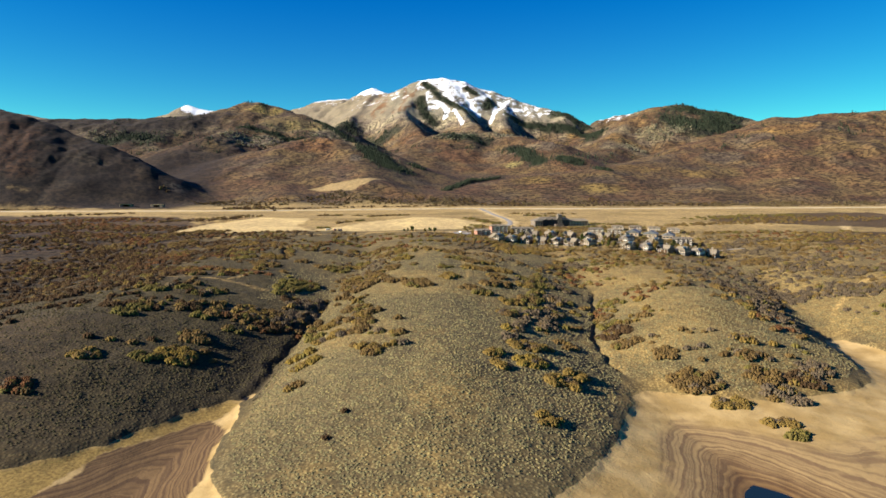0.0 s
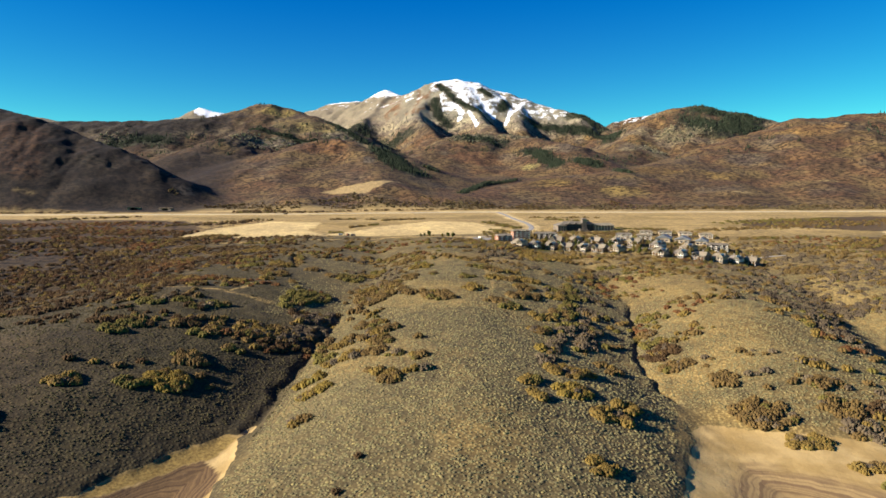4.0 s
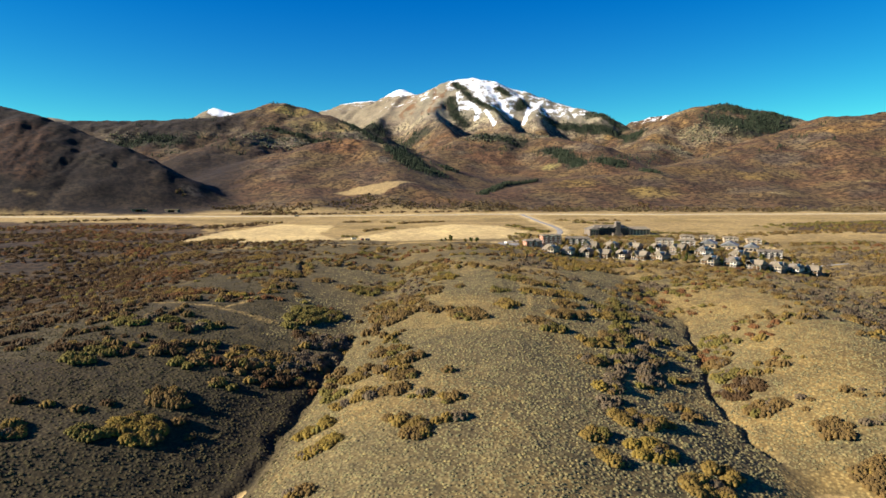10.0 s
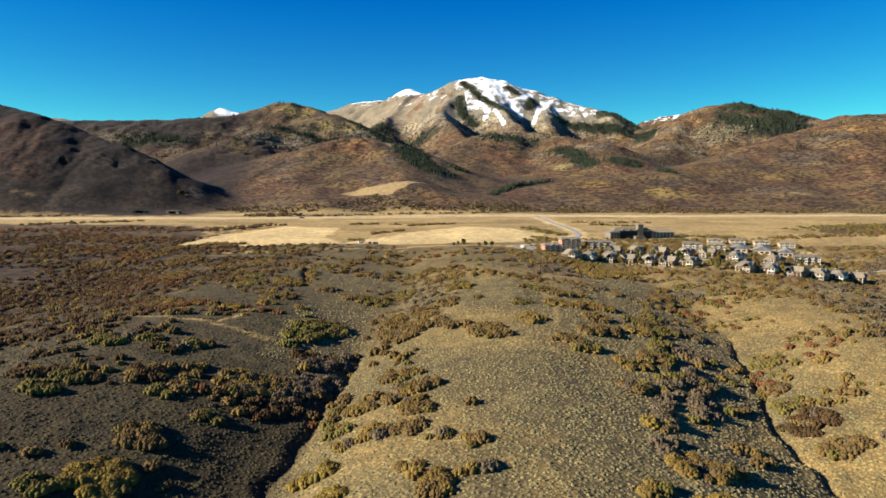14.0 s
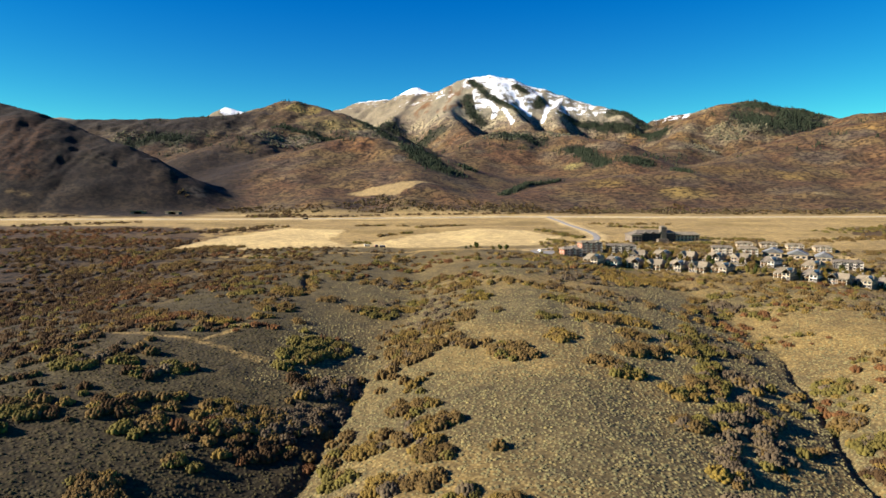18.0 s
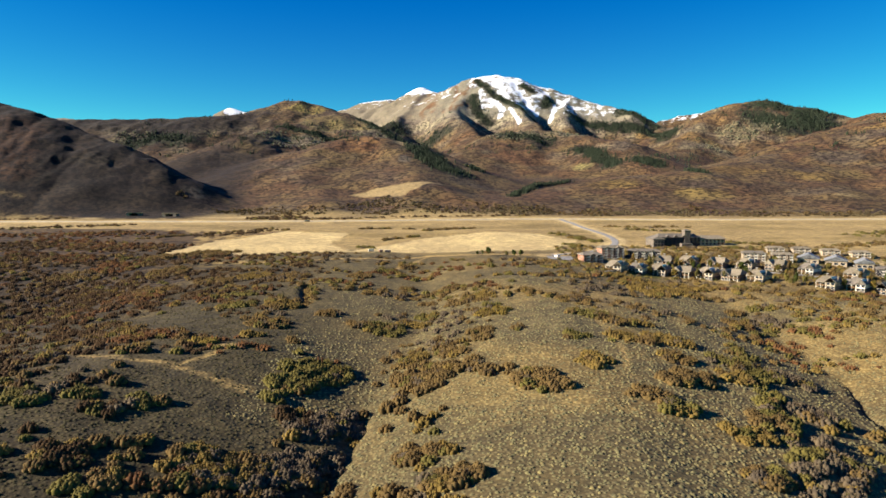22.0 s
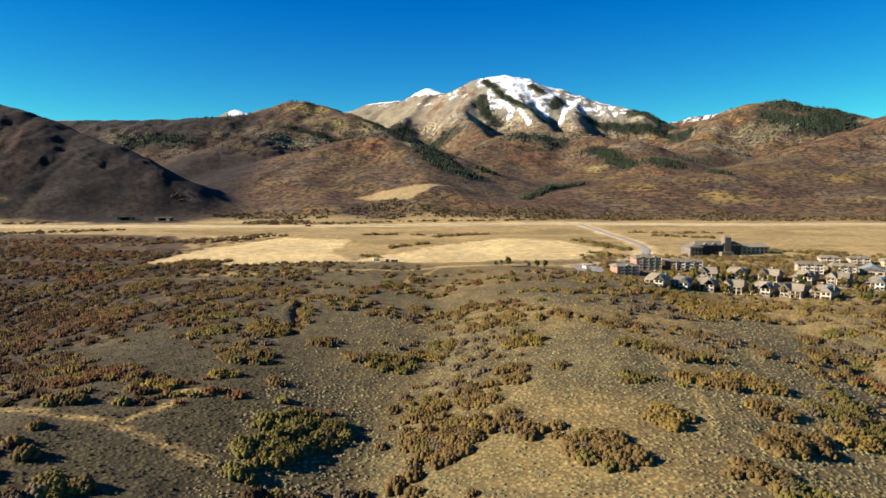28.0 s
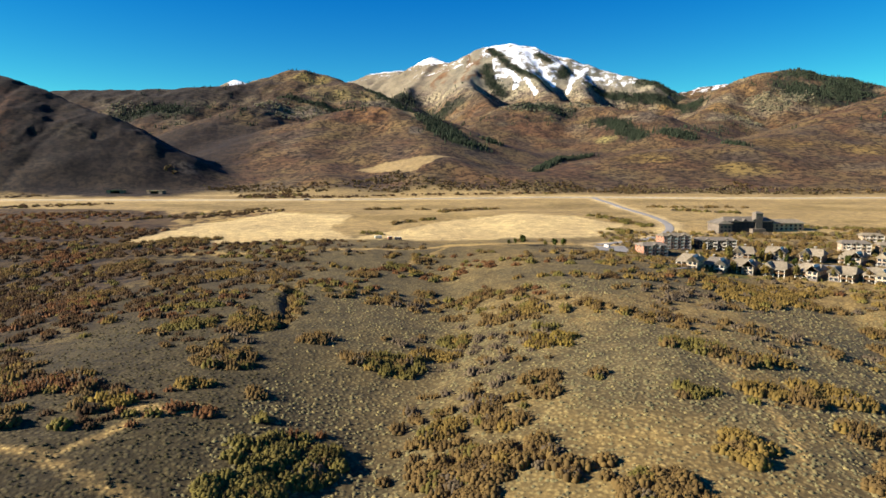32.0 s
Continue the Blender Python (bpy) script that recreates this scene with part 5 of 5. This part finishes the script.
for name, mat, mask, label in (("sagebrush", SAGE, ~straw & ~west, "low grey-green sagebrush over the hills"), ("sagebrush", DARK_SHADED_SAGE, ~straw & west, "dense dark sagebrush, coloured darker still for the shaded bank above the bay"),
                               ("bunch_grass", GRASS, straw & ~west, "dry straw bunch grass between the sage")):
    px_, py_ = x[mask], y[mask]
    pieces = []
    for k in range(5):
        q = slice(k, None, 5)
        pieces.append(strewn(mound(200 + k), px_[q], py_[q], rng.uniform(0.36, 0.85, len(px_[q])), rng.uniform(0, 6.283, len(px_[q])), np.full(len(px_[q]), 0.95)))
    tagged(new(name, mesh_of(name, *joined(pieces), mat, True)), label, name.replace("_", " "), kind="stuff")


# garden trees by the houses
def leafy_tree(mat, x, y, tall, wide, label):
    z = float(height(np.array([x]), np.array([y]))[0])
    t = tagged(new("tree"), label, "tree", "garden trees")
    v, f = leaves(260, int(x * 7 + y) % 9000, 0.9, 1.0, 0.14, 8)
    crown = new("crown", mesh_of("crown", v * (wide, wide, tall * 0.8) + (0, 0, tall * 0.22), f, mat))
    v, f = stems(int(x + y), 0.6, 1)
    trunk = new("trunk", mesh_of("trunk", v * (2.0, 2.0, tall), f, BARK))
    crown.parent = trunk.parent = t
    t.matrix_basis = pose(x, y, z)


for x, y, tall, wide, mat in ((-12, 766, 8, 2.6, GREEN), (-17, 767, 4.5, 1.5, GREEN), (-21, 768, 4, 1.3, GREEN), (8, 760, 7, 2.6, GREEN), (13, 759, 6.5, 2.6, GREEN), (2, 763, 5, 1.8, OLIVE),
                              (99, 706, 7, 2.4, OLIVE), (115, 703, 7, 2.5, YELLOW), (129, 697, 8, 2.6, OLIVE), (145, 690, 7, 2.4, OLIVE), (160, 684, 7, 2.4, BROWN), (178, 672, 8, 2.4, OLIVE),
                              (183, 670, 9, 2.4, GREEN), (188, 668, 8, 2.2, OLIVE), (208, 660, 7, 2.2, OLIVE), (224, 656, 8, 2.6, YELLOW), (240, 655, 7, 2.2, GOLD), (255, 655, 7, 2.4, GOLD),
                              (84, 728, 8, 2.6, YELLOW), (106, 732, 8, 2.6, OLIVE), (128, 732, 8, 2.6, GOLD), (148, 728, 8, 2.6, OLIVE), (168, 722, 8, 2.6, GREEN), (190, 712, 8, 2.4, OLIVE), (200, 740, 8, 2.8, OLIVE)):
    leafy_tree(mat, x, y, tall, wide, {GREEN: "green garden tree near the houses", OLIVE: "olive-green garden tree near the houses", YELLOW: "yellow autumn tree between the houses",
                                         BROWN: "brown autumn tree between the houses", GOLD: "gold autumn tree between the houses"}[mat])

# more garden trees in the gaps between the rows
FRONT = [(74, 704), (90, 708), (106, 710), (121, 705), (135, 697), (149, 689), (163, 683), (198, 661), (215, 658), (231, 652), (248, 653), (264, 656), (280, 660)]
tree_rng = np.random.default_rng(41)
for (ax, ay), (bx, by) in zip(FRONT[:-1], FRONT[1:]):
    for dy in (14, 19, 34, 48):
        mat = (OLIVE, GREEN, BROWN, GOLD, OLIVE)[int(tree_rng.integers(0, 5))]
        x, y = (ax + bx) / 2 + 0.35 * dy + tree_rng.uniform(-3, 3), (ay + by) / 2 + dy + tree_rng.uniform(-2, 2)
        leafy_tree(mat, x, y, tree_rng.uniform(5, 8.5), tree_rng.uniform(1.8, 2.8), {GREEN: "green garden tree near the houses", OLIVE: "olive-green garden tree near the houses", BROWN: "brown autumn tree between the houses",
                                                                               GOLD: "gold autumn tree between the houses"}[mat])


# conifers in the mountain gullies
def conifer(seed):
    v, f = [], []
    r = np.random.default_rng(seed)
    for k, (z, w) in enumerate(((0.0, 0.3), (0.45, 0.19))):
        s = len(v)
        v.append((0, 0, z + 0.55))
        for a in range(5):
            q = w * r.uniform(0.75, 1.2)
            v.append((q * math.cos(a * 1.257 + k), q * math.sin(a * 1.257 + k), z + r.uniform(-0.04, 0.04)))
        f += [(s, s + 1 + a, s + 1 + (a + 1) % 5) for a in range(5)]
    return np.array(v), np.array(f)


pieces = []
for k, (line, half, count) in enumerate(STANDS):
    r = np.random.default_rng(300 + k)
    p = smooth_line(line, 4.0)
    q = p[r.integers(0, len(p), count * 2)]
    x, y = q[:, 0] + r.normal(0, 0.62, len(q)) * half, q[:, 1] + r.normal(0, 0.62, len(q)) * half
    ok = (fbm(x, y, 45, 3, 400 + k) > -0.3) & (height(x, y) < height(x, y + 40) + 2)
    x, y = x[ok], y[ok]
    pieces.append(strewn(conifer(k), x, y, r.uniform(5, 10, len(x)), r.uniform(0, 6.283, len(x)), None, 1.0))
tagged(new("conifer_forest", mesh_of("conifer_forest", *joined(pieces), PINE)), "dark conifer stands in the mountain gullies", "forest", kind="stuff")

# scrub oak over the front of the hills
HILL_GREY, HILL_DARK, HILL_BROWN = leaf_material("far_grey_scrub", (0.17, 0.13, 0.09)), leaf_material("far_dark_scrub", (0.14, 0.10, 0.062)), leaf_material("far_brown_scrub", (0.17, 0.11, 0.062))
x, y = scatter(16000, -950, 1100, 1190, 1350, 23)
z = height(x, y)
keep = (np.abs(x + 30) < 0.7 * y) & (fbm(x, y, 80, 4, 61) + rng.uniform(-0.4, 0.4, len(x)) > -0.05) & (z < height(x, y + 40) + 3) & (x > -420 + 160 * fbm(x, y, 60, 2, 8)) & (y < 1290 + 110 * fbm(x, y, 90, 3, 18)) & (y > 1215 + 30 * fbm(x, y, 60, 2, 9))
# west of -340 only the dark tone, in keeping with the hill's painted shade
tone = np.where(x < -340, 0.1, fbm(x, y, 120, 3, 79) + rng.uniform(-0.3, 0.3, len(x)))
for mat, low, high in ((HILL_GREY, -9, -0.1), (HILL_DARK, -0.1, 0.25), (HILL_BROWN, 0.25, 9)):
    m = keep & (tone >= low) & (tone < high)
    r = rng.uniform(1.4, 3.0, m.sum())
    v, f = strewn(leaves(9, 500, 0.9, 0.8, 0.6, 4), x[m], y[m], r, rng.uniform(0, 6.283, m.sum()), None, 0.3)
    tagged(new("hill_scrub", mesh_of("hill_scrub", v, f, mat)), {HILL_GREY: "bare grey", HILL_DARK: "dark brown", HILL_BROWN: "red-brown"}[mat] + " scrub oak over the far hillsides", "scrub", kind="stuff")

# bare aspen groves and loose conifers on the middle slopes
ASPENS = leaf_material("bare_aspen", (0.27, 0.245, 0.215))
for name, mat, count, low, high, tall, label in (("aspen_grove", ASPENS, 9000, 0.10, 0.34, (3.0, 5.5), "bare grey aspen groves on the mountain slopes"), ("loose_conifers", PINE, 5000, -0.42, -0.16, (5, 10), "scattered dark conifers on the mountain slopes")):
    x, y = scatter(count * 3, -1000, 1300, 1750, 2900, 29 + count)
    z = height(x, y)
    m = (fbm(x, y, 150, 4, 101) > low) & (fbm(x, y, 150, 4, 101) < high + 0.3 * (mat is ASPENS)) & (fbm(x, y, 45, 3, 133) > 0.02) & (z > 165) & (z < 430) & (z < height(x, y + 40)) & (np.abs(x) < 0.7 * y)
    if mat is ASPENS:
        grove = sum(np.exp(-(((x - cx) / rx) ** 2 + ((y - cy) / ry) ** 2)) for (r_, _, b_), cx, cy, rx, ry in HILL_PLACES if r_ > 0.18 and r_ - b_ < 0.085)
        m = (grove > 0.3) & (fbm(x, y, 45, 3, 133) > -0.1) & (z < height(x, y + 40))
    x, y = x[m][:count], y[m][:count]
    shape = conifer(77) if mat is PINE else leaves(8, 78, 0.5, 1.1, 0.6, 4)
    tagged(new(name, mesh_of(name, *strewn(shape, x, y, rng.uniform(*tall, len(x)), rng.uniform(0, 6.283, len(x)), None, 0.5), mat)), label, "trees", kind="stuff")
